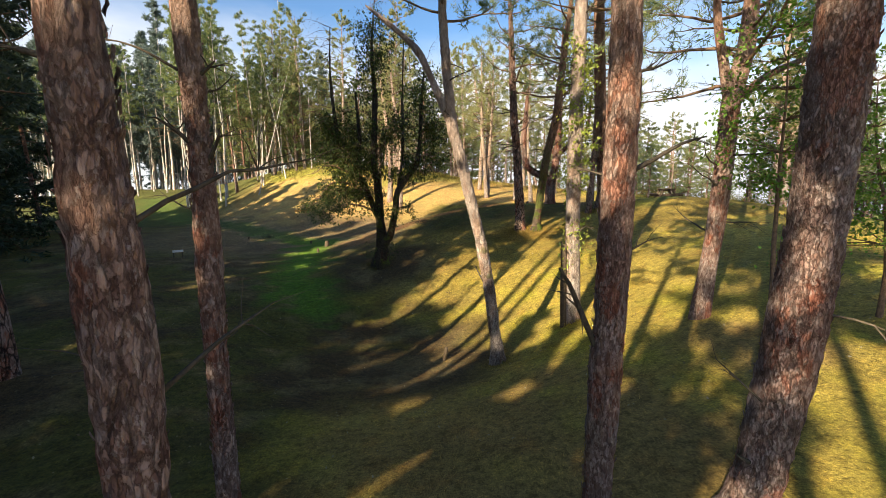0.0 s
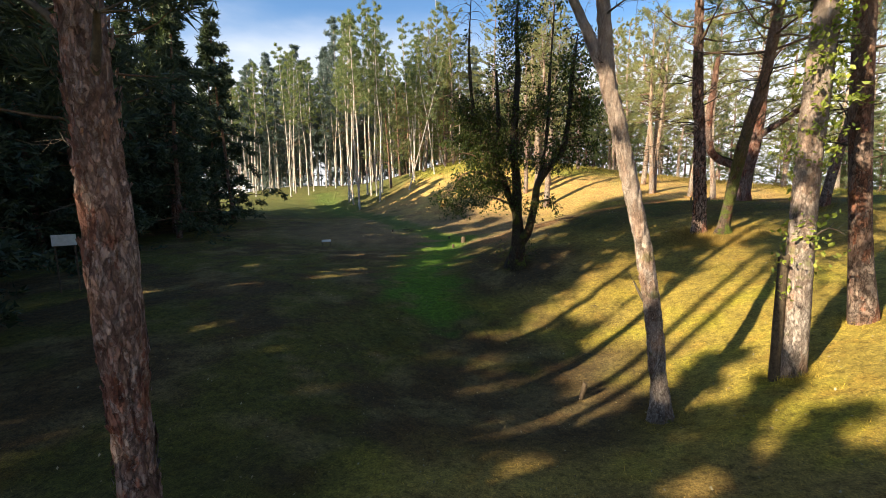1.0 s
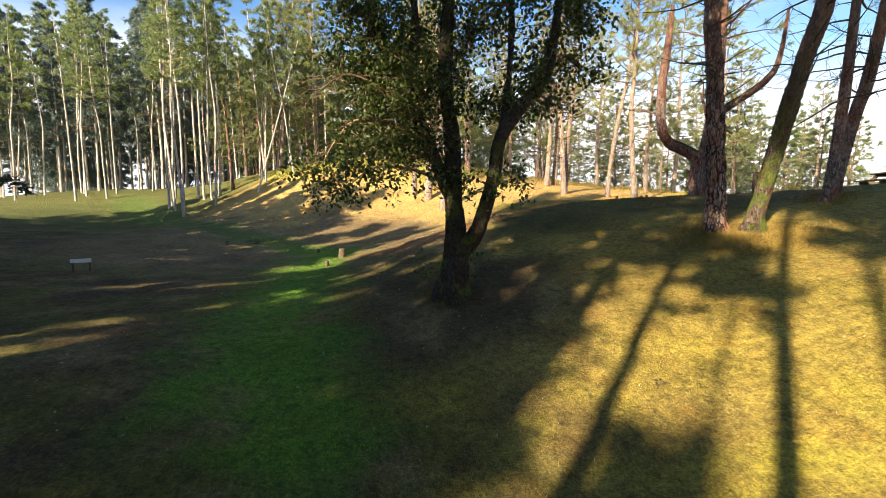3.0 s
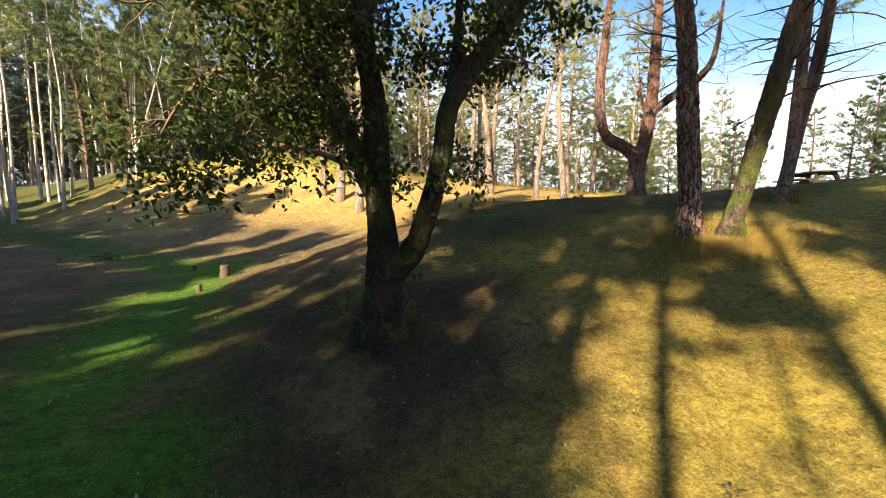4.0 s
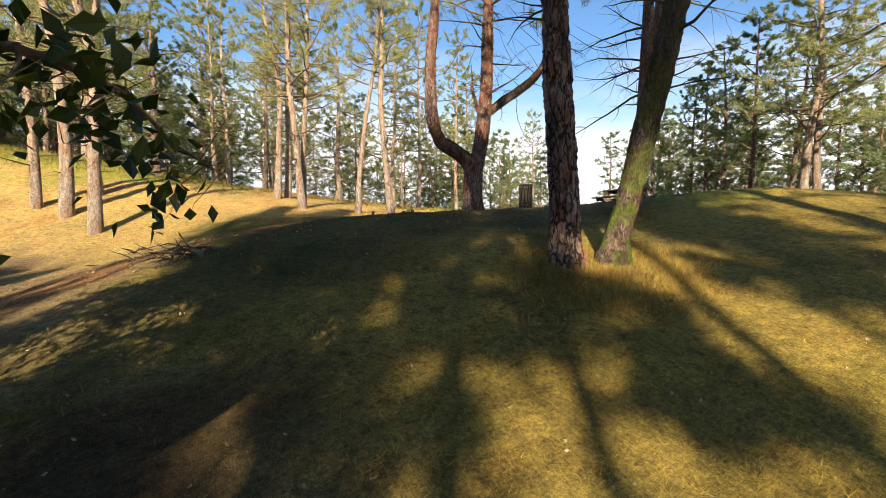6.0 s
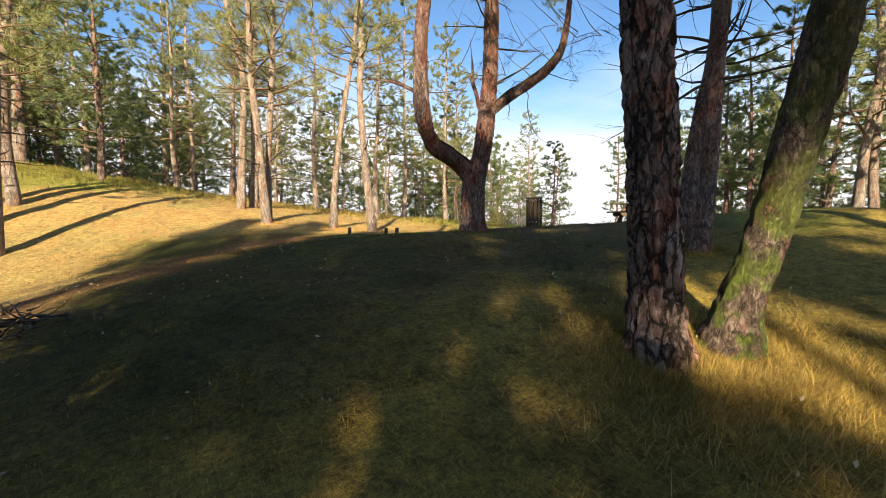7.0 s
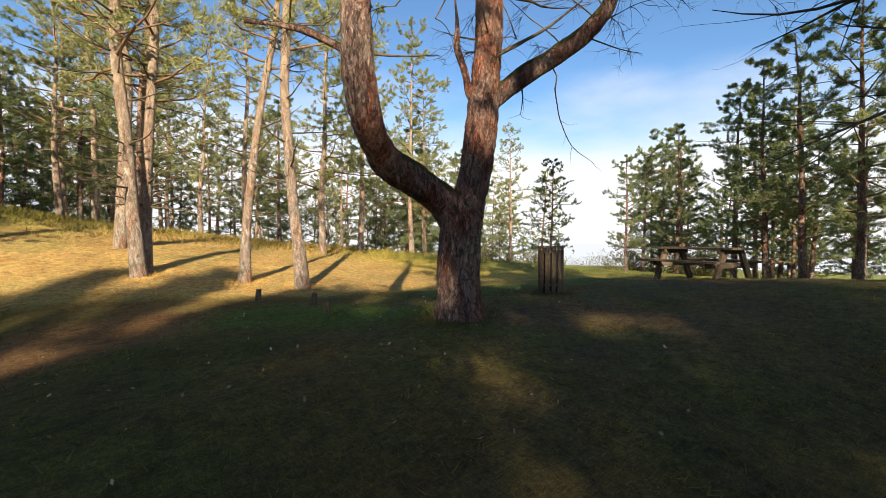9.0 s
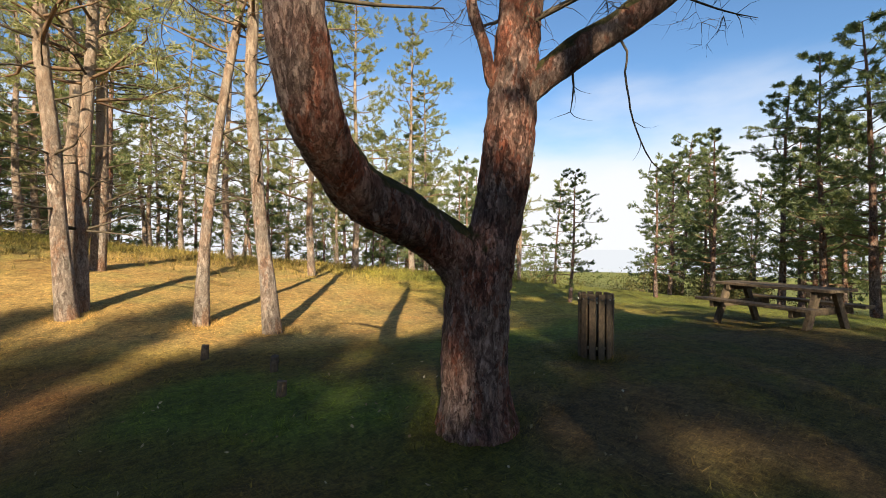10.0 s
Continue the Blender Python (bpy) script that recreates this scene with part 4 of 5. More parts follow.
hero_pine(rng, [[(4.32, 37.1, 3.3, 0.144), (4.33, 37.08, 5.03, 0.118), (4.39, 37.02, 6.87, 0.118), (4.49, 36.95, 8.71, 0.108), (4.54, 36.9, 9.93, 0.104)]], SUNNY, FAR_BARK, False, (4.5, 12.0, 3.0, 30), dead=(14, 1.5, 6.0, 1.6), needles=SUNLIT_NEEDLES)
hero_pine(rng, [[(6.31, 35.3, 3.0, 0.168), (6.36, 35.26, 4.42, 0.118), (6.49, 35.15, 6.0, 0.107), (6.64, 35.03, 7.46, 0.098), (6.81, 34.89, 8.67, 0.087), (6.98, 34.75, 9.87, 0.078)]], "thin leaning pine, sunlit, on the straw slope", FAR_BARK, False, (5.5, 11.0, 2.2, 24), dead=(12, 2.5, 7.0, 1.2), needles=SUNLIT_NEEDLES)
hero_pine(rng, [[(7.44, 34.10, 2.86, 0.200), (7.36, 34.18, 3.88, 0.160), (7.25, 34.26, 5.01, 0.135), (7.16, 34.33, 6.46, 0.126), (7.08, 34.40, 8.02, 0.117), (7.12, 34.37, 9.47, 0.112)]], SUNNY, FAR_BARK, False, (6.0, 12.0, 2.6, 28), dead=(14, 2.5, 7.0, 1.2), needles=SUNLIT_NEEDLES)
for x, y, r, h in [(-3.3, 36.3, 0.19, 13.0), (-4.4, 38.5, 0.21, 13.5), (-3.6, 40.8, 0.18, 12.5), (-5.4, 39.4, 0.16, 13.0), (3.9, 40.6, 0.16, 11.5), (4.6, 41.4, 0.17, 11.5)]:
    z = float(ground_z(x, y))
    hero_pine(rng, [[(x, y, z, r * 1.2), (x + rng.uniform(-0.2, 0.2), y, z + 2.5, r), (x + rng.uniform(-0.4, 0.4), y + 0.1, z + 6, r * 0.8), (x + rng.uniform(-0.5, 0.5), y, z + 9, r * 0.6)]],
              SUNNY, FAR_BARK, False, (5.0, h, 2.8, 30), dead=(14, 1.5, 6.5, 1.6), needles=SUNLIT_NEEDLES)

# ivy on one stem
spots = np.array([(rng.normal(0, 0.19), rng.normal(0, 0.19), z) for z in np.concatenate([rng.uniform(4.0, 7.4, 210), rng.uniform(1.5, 4.2, 60)])]) + np.array([-0.08, -0.05, 0])
child("ivy", mesh_from("ivy", *leaf_cloud(rng, spots, 9, 0.09, 0.05), IVY, False), ivy_pine, "yellow-green ivy leaves")


def broadleaf_tree():
    """The dark twin-stemmed tree in the hollow."""
    rng = np.random.default_rng(35)
    base = np.array(on_ground(-2.66, 19.35, -0.03))
    ob = thing("broadleaf_tree", base, "dark twin-stemmed broadleaf tree with mossy bark and dense foliage", "tree")
    stems = [[(-2.7, 19.35, 0.5, 0.5), (-2.68, 19.35, 0.95, 0.38), (-2.64, 19.35, 1.33, 0.29), (-2.64, 19.35, 1.84, 0.24), (-2.66, 19.35, 2.36, 0.2), (-2.7, 19.35, 2.87, 0.19), (-2.73, 19.36, 3.67, 0.18), (-2.78, 19.38, 4.36, 0.165), (-2.88, 19.4, 5.13, 0.15), (-2.88, 19.45, 6.07, 0.13), (-2.8, 19.6, 8.2, 0.1), (-2.9, 19.7, 10.2, 0.06), (-2.7, 19.8, 12.6, 0.02)],
             [(-2.7, 19.35, 2.7, 0.15), (-2.88, 19.36, 3.07, 0.145), (-3.23, 19.37, 3.96, 0.135), (-3.45, 19.36, 4.42, 0.13), (-3.62, 19.35, 4.82, 0.12), (-3.81, 19.3, 5.47, 0.11), (-4.27, 19.2, 6.01, 0.1), (-4.5, 19.1, 7.2, 0.07), (-4.6, 19.0, 9.0, 0.045), (-4.5, 18.9, 10.8, 0.02)],
             [(-3.5, 19.36, 4.55, 0.1), (-3.6, 19.5, 5.5, 0.09), (-3.55, 19.6, 6.4, 0.075), (-3.7, 19.8, 8.4, 0.03)],
             [(-2.62, 19.35, 1.45, 0.2), (-2.42, 19.2, 1.72, 0.185), (-2.22, 19.02, 2.02, 0.165), (-2.03, 18.76, 2.6, 0.145), (-1.89, 18.58, 3.25, 0.135), (-1.8, 18.5, 3.9, 0.13), (-1.48, 18.5, 4.42, 0.12), (-1.1, 18.5, 4.88, 0.105), (-0.88, 18.5, 5.35, 0.095), (-0.78, 18.45, 6.2, 0.08), (-0.7, 18.4, 7.6, 0.06), (-0.55, 18.4, 9.2, 0.02)],
             [(-1.8, 18.52, 3.92, 0.07), (-1.62, 18.8, 5.1, 0.06), (-1.55, 19.1, 6.4, 0.055), (-1.6, 19.7, 8.0, 0.045), (-1.5, 19.8, 10.6, 0.015)]]
    child("trunk", stem_mesh("trunk", stems, ALDER_BARK, True, 5.0, base), ob)
    limbs = [[(-3.2, 19.37, 3.9, 0.06), (-4.1, 19.25, 4.35, 0.05), (-4.8, 19.15, 4.35, 0.035), (-5.2, 19.05, 3.9, 0.02), (-5.4, 18.95, 3.5, 0.008)],
             [(-2.75, 19.35, 3.0, 0.05), (-3.5, 19.15, 3.35, 0.04), (-4.3, 19.0, 3.4, 0.03), (-4.9, 18.95, 3.0, 0.01)],
             [(-3.75, 19.3, 5.2, 0.06), (-4.9, 19.35, 5.7, 0.045), (-5.2, 19.4, 5.6, 0.03), (-5.5, 19.4, 5.3, 0.01)],
             [(-4.3, 19.2, 6.1, 0.06), (-5.0, 19.0, 7.0, 0.045), (-5.4, 18.9, 7.4, 0.02), (-5.8, 18.9, 7.3, 0.008)],
             [(-3.5, 19.36, 4.5, 0.05), (-4.3, 18.8, 5.0, 0.04), (-4.8, 18.45, 5.1, 0.025), (-5.2, 18.3, 4.8, 0.008)],
             [(-3.0, 19.36, 3.4, 0.045), (-3.6, 19.8, 3.9, 0.035), (-4.4, 20.2, 4.1, 0.02), (-5.0, 20.4, 3.8, 0.008)],
             [(-1.88, 18.6, 3.2, 0.03), (-1.6, 18.85, 3.3, 0.022), (-1.3, 19.1, 3.25, 0.014), (-1.1, 19.3, 3.05, 0.006)],
             [(-1.3, 18.5, 4.66, 0.045), (-0.9, 19.2, 4.9, 0.03), (-0.5, 19.8, 4.8, 0.01)],
             [(-1.45, 18.5, 4.45, 0.04), (-1.75, 19.0, 4.75, 0.03), (-2.0, 19.5, 4.8, 0.01)],
             [(-0.88, 18.5, 5.4, 0.04), (-0.45, 18.9, 5.6, 0.025), (-0.05, 19.2, 5.4, 0.01)],
             [(-0.8, 18.45, 6.3, 0.04), (-0.3, 18.8, 6.9, 0.03), (0.2, 19.0, 6.9, 0.01)],
             [(-2.88, 19.4, 5.3, 0.05), (-2.4, 19.75, 6.2, 0.04), (-2.0, 20.1, 7.0, 0.015)]]
    twigs, spots = Heap(), []
    for line in limbs:
        pts = np.array(line)
        pts[:, :3] -= base
        twigs.add(*tube(resample(pts, 0.15), 6))
    for line in stems + limbs:
        pts = resample(np.array(line), 0.22)
        for p in pts:
            leafy = noise.noise(Vector((p[0] * 0.8, p[1] * 0.8, p[2] * 0.7))) + (0.28 if line in limbs else 0.12) - (0.06 if p[0] > -1.7 else 0.0)
            if p[2] < 2.9 or (line not in limbs and p[2] < (3.7 if p[0] < -2.6 else 5.2)) or (line is limbs[1] and p[0] > -4.0):
                continue
            for _ in range(int(int(rng.integers(1, 3)) if line is limbs[6] else rng.integers(2, 4) if line in limbs else rng.integers(2, 5))):
                a = rng.uniform(0, 2 * np.pi)
                if math.sin(a) < -0.2 and rng.uniform() < 0.25:
                    continue
                reach = rng.uniform(0.4, 1.25) * (0.5 if line is limbs[6] else 1.0)
                tw = bough(rng, p[:3] - base, (math.cos(a) - 0.15, math.sin(a), rng.uniform(-0.5, 0.5)), reach, 0.012, -0.06, 0.18, 6)
                twigs.add(*tube(tw, 4))
                for _ in range(int(rng.integers(4, 9))):
                    q = tw[int(rng.integers(2, 7)), :3]
                    sub = bough(rng, q, rng.normal(size=3) + np.array([0, 0, -0.1]), rng.uniform(0.15, 0.5), 0.004, -0.05, 0.2, 3)
                    twigs.add(*tube(sub, 3))
                    if leafy + rng.normal(0, 0.12) > 0.1:
                        spots += [sub[2, :3], sub[3, :3], sub[3, :3]]
    for k in range(9):                                     # low shoots round the foot
        a = rng.uniform(0, 2 * np.pi)
        tw = bough(rng, (0.3 * math.cos(a), 0.3 * math.sin(a), 0.2), (math.cos(a) * 0.5, math.sin(a) * 0.5, 1.0), rng.uniform(0.6, 1.3), 0.01, 0.0, 0.12, 6)
        twigs.add(*tube(tw, 4))
        spots += [tw[4, :3], tw[6, :3]]
    tagged(child("twig", twigs.mesh("twig", BARK_BRANCH), ob), kind="stuff")
    spots = np.array(spots)                                # the low side towards the open slope is bare
    bare = (spots[:, 2] + base[2] < 4.6) & (0.504 * (spots[:, 1] + base[1] - 15.7) - 0.864 * (spots[:, 0] + base[0] + 1.79) < 1.15)
    child("foliage", mesh_from("foliage", *leaf_cloud(rng, spots[~bare], 5, 0.105, 0.11), LEAVES, False), ob, "small oval dark-green leaves")
    return ob


broadleaf_tree()


def leafy_shrub(x, y, z0, h, spread, n, label):
    """A slender young broadleaf with fresh leaves."""
    base = np.array(on_ground(x, y, -0.02))
    ob = thing("young_broadleaf_tree", base, label, "tree")
    stem = bough(rng, (0, 0, 0), (0.05, 0.0, 1), h, 0.05, 0.02, 0.05, 10)
    wood, spots = Heap(), []
    wood.add(*tube(stem, 8))
    for _ in range(n):
        q = stem[int(rng.integers(3, 11))]
        if q[2] < z0:
            continue
        a = rng.uniform(0, 2 * np.pi)
        tw = bough(rng, q[:3], (math.cos(a), math.sin(a), 0.35), spread * rng.uniform(0.4, 1.0), 0.012, -0.04, 0.15, 6)
        wood.add(*tube(tw, 4))
        spots += [tw[k, :3] for k in (2, 3, 4, 5, 6, 6)]
    child("trunk", wood.mesh("trunk", BARK_BRANCH), ob)
    child("foliage", mesh_from("foliage", *leaf_cloud(rng, np.array(spots), 9, 0.085, 0.13), FRESH, False), ob)


leafy_shrub(5.75, 7.0, 2.4, 5.4, 1.3, 70, "young broadleaf tree with fresh green leaves beside pines")
leafy_shrub(7.5, 6.9, 0.8, 4.2, 1.6, 60, "young broadleaf tree with fresh green leaves beside pines")


# ---- woods ----
def stock_pine(kind, seed):
    """A pine of the woods behind: young (leafy almost to the ground), tall (high wide crown), pole (bare pale stem, small crown), spruce (dark cone)."""
    r = np.random.default_rng(seed)
    ob = thing("pine_tree", (0, 0, 0), "", "tree")
    h = {"young": 9.0, "tall": 17.0, "pole": 20.0, "spruce": 15.0, "dark": 19.0, "copse": 10.0}[kind]
    rad = {"young": 0.13, "tall": 0.19, "pole": 0.095, "spruce": 0.16, "dark": 0.13, "copse": 0.13}[kind]
    line = [(0, 0, -0.3, rad * 1.2)]
    dx, dy = 0.0, 0.0
    for u in (0.2, 0.4, 0.6, 0.8, 1.0):
        s = 0.3 if kind in ("tall", "pole") else 0.1 if kind != "dark" else 0.15
        dx, dy = dx + r.normal(0, s * 0.5), dy + r.normal(0, s * 0.5)
        line.append((dx, dy, h * u, rad * (1.05 - u * 0.9)))
    line = np.array(line)
    v, f = tube(resample(line, 0.6), 6 if kind in ("spruce", "copse") else 10)
    child("trunk", mesh_from("trunk", v, f, {"pole": POLE_BARK, "dark": POLE_BARK, "spruce": PINE_BARK, "young": PINE_BARK, "copse": PINE_BARK}.get(kind, FAR_BARK)), ob)
    if kind == "young":
        boughs, tri = pine_head(r, line, 1.6, h, 2.4, 46, 7, 11, 0.1, 0.024, conic=0.0, lift=0.12, sprigs=9, lean=False)
    elif kind == "tall":
        boughs, tri = pine_head(r, line, 3.8, h, 3.9, 50, 7, 9, 0.14, 0.034, lift=0.14, sprigs=10, lean=False)
    elif kind == "pole":
        boughs, tri = pine_head(r, line, 10.0, h, 2.0, 30, 4, 5, 0.28, 0.075, conic=0.2, lift=0.2, sprigs=5, lean=False)
    elif kind == "copse":
        boughs, tri = pine_head(r, line, 1.3, h, 2.7, 42, 6, 8, 0.15, 0.04, conic=0.0, lift=0.12, sprigs=8, lean=False)
    elif kind == "dark":
        boughs, tri = pine_head(r, line, 8.5 if seed % 2 else 5.5, h, 2.6, 54, 4, 6, 0.36, 0.11, conic=0.5, lift=0.0, sprigs=5, lean=False)
    else:
        boughs, tri = pine_head(r, line, 0.8, h, 2.9, 60, 5, 6, 0.36, 0.12, conic=0.6, lift=-0.05, sprigs=6, lean=False)
    if kind in ("tall", "pole"):
        for _ in range(18):
            k = r.uniform(1.5, 6.0 if kind == "tall" else 12.0)
            a, u = r.uniform(0, 6.28), k / h
            x, y = np.interp(k, line[:, 2], line[:, 0]), np.interp(k, line[:, 2], line[:, 1])
            dead = Heap()
            dead.add(*tube(bough(r, (x, y, k), (math.cos(a), math.sin(a), 0.1), r.uniform(0.5, 2.2), 0.018, 0.0, 0.15, 5), 3))
            boughs.append(dead)
    tagged(child("crown", crown_mesh(boughs, tri, {"spruce": SPRUCE, "young": NEEDLES, "tall": SUNLIT_NEEDLES, "pole": NEEDLES, "dark": HAZED_SPRUCE, "copse": NEEDLES}[kind]), ob), kind="stuff")
    return ob


LABELS = {"young": "young Scots pine with dark green needles beyond the knoll", "tall": "tall bare-stemmed pine with a thin sunlit crown",
          "pole": "thin pale pine pole with a small high crown", "spruce": "dense dark spruce in the shaded wood", "dark": "straight plantation spruce with bare pale stem and blue-green, haze-tinted crown", "copse": "bushy green pine of the distant copse"}
NAMES = {"young": "young_pine", "tall": "tall_pine", "pole": "pole_pine", "spruce": "spruce_tree", "dark": "plantation_spruce", "copse": "copse_pine"}
GROUPS = {"young": "young pines beyond the knoll", "tall": "pines on the far slopes", "pole": "plantation poles", "spruce": "spruces of the dark wood", "dark": "spruces of the far plantation", "copse": "pines of the distant copse"}
STOCK = {kind: [stock_pine(kind, 20 + 7 * n + i) for n in range(c)] for i, (kind, c) in enumerate((("young", 4), ("tall", 5), ("pole", 4), ("spruce", 3), ("dark", 4), ("copse", 4)))}
FIRST = {id(o): True for some in STOCK.values() for o in some}


def plant(kind, x, y, size=1.0, tilt=2.0):
    pick = STOCK[kind][int(rng.integers(len(STOCK[kind])))]
    m = pose(*on_ground(x, y, -0.05), rng.normal(0, tilt), rng.normal(0, tilt), rng.uniform(0, 360))
    if FIRST.pop(id(pick), None):
        ob = pick
        ob.matrix_basis = m
    else:
        ob = copy_thing(pick, m)
    ob.name = NAMES[kind]
    ob.scale = (size,) * 3
    return tagged(ob, LABELS[kind], "tree", GROUPS[kind])


def scatter(kind, n, x0, x1, y0, y1, gap, lo=0.85, hi=1.15, keep=None, tilt=2.0):
    made = []
    for _ in range(n * 30):
        if len(made) == n:
            break
        x, y = rng.uniform(x0, x1), rng.uniform(y0, y1)
        if (keep is None or keep(x, y)) and all((x - a) ** 2 + (y - b) ** 2 > gap * gap for a, b in made):
            made.append((x, y))
            plant(kind, x, y, rng.uniform(lo, hi), tilt)


rng = np.random.default_rng(34)

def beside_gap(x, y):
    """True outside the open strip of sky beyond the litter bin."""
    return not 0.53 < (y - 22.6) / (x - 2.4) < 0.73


# the single pines that stand out beyond the knoll
for x, y, s in [(16.2, 32.8, 0.46), (20.2, 31.9, 0.53), (22.7, 30.9, 0.72), (23.1, 28.9, 0.86), (22.2, 27.6, 0.9), (21.4, 26.4, 0.94), (20.4, 25.0, 0.98), (24.0, 33.0, 0.66)]:
    plant("young", x, y, s, 1.0)
for x, y, s in [(18.5, 22.6, 0.75), (18.9, 22.2, 0.7), (15.5, 19.6, 0.85), (11.5, 42.0, 0.78), (14.5, 44.0, 0.82), (18.0, 44.0, 0.78), (20.5, 46.0, 0.74), (21.6, 39.5, 0.45), (9.3, 46.0, 0.8)]:
    plant("tall", x, y, s, 1.0)
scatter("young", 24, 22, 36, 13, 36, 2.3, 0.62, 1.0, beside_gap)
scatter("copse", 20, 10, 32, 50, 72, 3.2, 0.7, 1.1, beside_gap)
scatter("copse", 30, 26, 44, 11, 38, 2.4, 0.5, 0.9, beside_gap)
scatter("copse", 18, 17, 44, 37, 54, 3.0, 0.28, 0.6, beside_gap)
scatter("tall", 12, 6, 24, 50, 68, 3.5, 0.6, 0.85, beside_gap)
scatter("tall", 12, -6, 8, 50, 76, 3.4, 0.8, 1.05)
scatter("tall", 16, -22, -6, 49, 74, 3.0, 0.85, 1.1, tilt=3.0)
scatter("young", 15, -24, 6, 46, 60, 2.8, 1.0, 1.4)
scatter("copse", 24, -30, 10, 56, 74, 3.0, 0.9, 1.35)
for x, y, k in [(-26.1, 44.5, 1.0), (-25.0, 43.6, 0.96), (-23.8, 42.7, 0.98), (-25.0, 46.8, 1.05), (-24.1, 46.1, 1.0), (-23.2, 45.7, 0.95), (-22.9, 46.4, 1.02), (-22.8, 41.2, 0.95), (-21.6, 43.4, 0.9), (-26.4, 45.3, 1.0), (-27.5, 47.5, 1.0)]:
    plant("pole", x, y, k, 0.8)
for x, y, k in [(-18.7, 44.6, 0.72), (-20.0, 48.5, 0.75), (-19.2, 47.2, 0.7), (-16.9, 47.7, 0.72), (-19.9, 51.4, 0.8), (-18.2, 50.2, 0.75), (-14.6, 49.8, 0.7), (-15.6, 50.8, 0.75), (-17.4, 52.2, 0.8), (-21.0, 50.0, 0.8)]:
    plant("pole", x, y, k, 5.0)
scatter("pole", 10, -34, -18, 52, 64, 2.4, 0.8, 1.0, None, 3.0)
scatter("pole", 26, -60, -32, 46, 55, 1.6, 0.75, 0.95, None, 1.0)
scatter("dark", 64, -70, -32, 52, 80, 2.3, 0.9, 1.2, None, 0.6)
scatter("dark", 60, -84, -16, 80, 100, 2.6, 0.9, 1.2, None, 0.6)
scatter("dark", 18, -36, -14, 64, 82, 3.0, 0.8, 1.0, None, 0.6)
scatter("copse", 14, -18, 8, 74, 94, 3.6, 1.4, 1.9)
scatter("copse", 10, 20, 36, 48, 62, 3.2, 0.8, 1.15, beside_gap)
scatter("spruce", 22, -34, -20, 3, 14, 2.2, 0.86, 1.05)
scatter("spruce", 40, -40, -19.5, 14, 29, 2.2, 0.82, 1.02, lambda x, y: x < -21.2 - 0.36 * max(0.0, y - 17))
# the wood goes on out of view; spruces added here shade the valley
scatter("spruce", 18, -33, -17.5, -22, 3, 2.6, 0.85, 1.05)
for x, y, k in [(-13.0, 6.5, 0.86), (-15.2, 4.4, 0.8), (-14.6, 1.6, 0.74), (-16.8, 7.6, 0.82), (-18.0, 3.0, 0.85)]:
    plant("spruce", x, y, k)
rng = np.random.default_rng(31)
# lower trees out of view behind the start, added to shade the valley
scatter("spruce", 17, -19, -8, -17, -5, 2.2, 0.62, 0.74)
for x, y, k in [(-13.0, -1.5, 0.5), (-11.5, -2.3, 0.42), (-14.6, -0.8, 0.62), (-12.4, -4.0, 0.56), (-8.6, -6.8, 0.66), (-7.3, -6.6, 0.54), (-8.0, -4.6, 0.67), (-6.0, -5.4, 0.57), (-7.0, -5.0, 0.62), (-11.2, -7.2, 0.73), (-10.4, -5.9, 0.77)]:
    plant("spruce", x, y, k)
# more unseen tall pines added behind and beside the start
scatter("tall", 3, -4, 16, -36, -16, 4.5, 0.8, 1.0)
scatter("tall", 5, 14, 34, -14, 12, 4.5, 0.6, 0.8)
# unseen pines added to shade the stems and ground near the start
for x, y, h in [(-3.6, -3.9, 8.0), (-7.2, -7.2, 10.0)]:
    z = float(ground_z(x, y))
    hero_pine(rng, [[(x, y, z, 0.18), (x, y, z + 3, 0.14), (x + 0.1, y, z + 6, 0.09)]], "unseen low-crowned pine added behind the start for shade", FAR_BARK, False, (3.2, h, 2.4, 34), dead=(6, 1.5, 3.5, 0.9), bushy=1.6)
x, y = -2.0, -4.7
z = float(ground_z(x, y))
hero_pine(rng, [[(x, y, z, 0.16), (x + 0.1, y, z + 5, 0.12), (x, y, z + 9, 0.08)]], "unseen slender pine added behind the start for shade", FAR_BARK, False, (8.0, 13.0, 1.2, 34), dead=(8, 3.0, 7.0, 0.8), bushy=1.8)
rng = np.random.default_rng(32)


def shade_pine(rng, x, y, r, low, h, wide):
    """Tall unseen pine between start and dark wood, placed to stripe or shade slopes."""
    z = float(ground_z(x, y))
    hero_pine(rng, [[(x, y, z, r * 1.2), (x + 0.1, y, z + 5, r), (x - 0.05, y, z + 9, r * 0.88), (x + 0.1, y + 0.05, z + 13.5, r * 0.7)]],
              "unseen tall bare-stemmed pine that shades slope and knoll", FAR_BARK, False, (low, h, wide, int((17 if wide > 1.5 else 16) * wide)), dead=(14, 4.0, min(12.0, low), 1.6), bushy=1.95 if wide > 1.5 else 1.4)


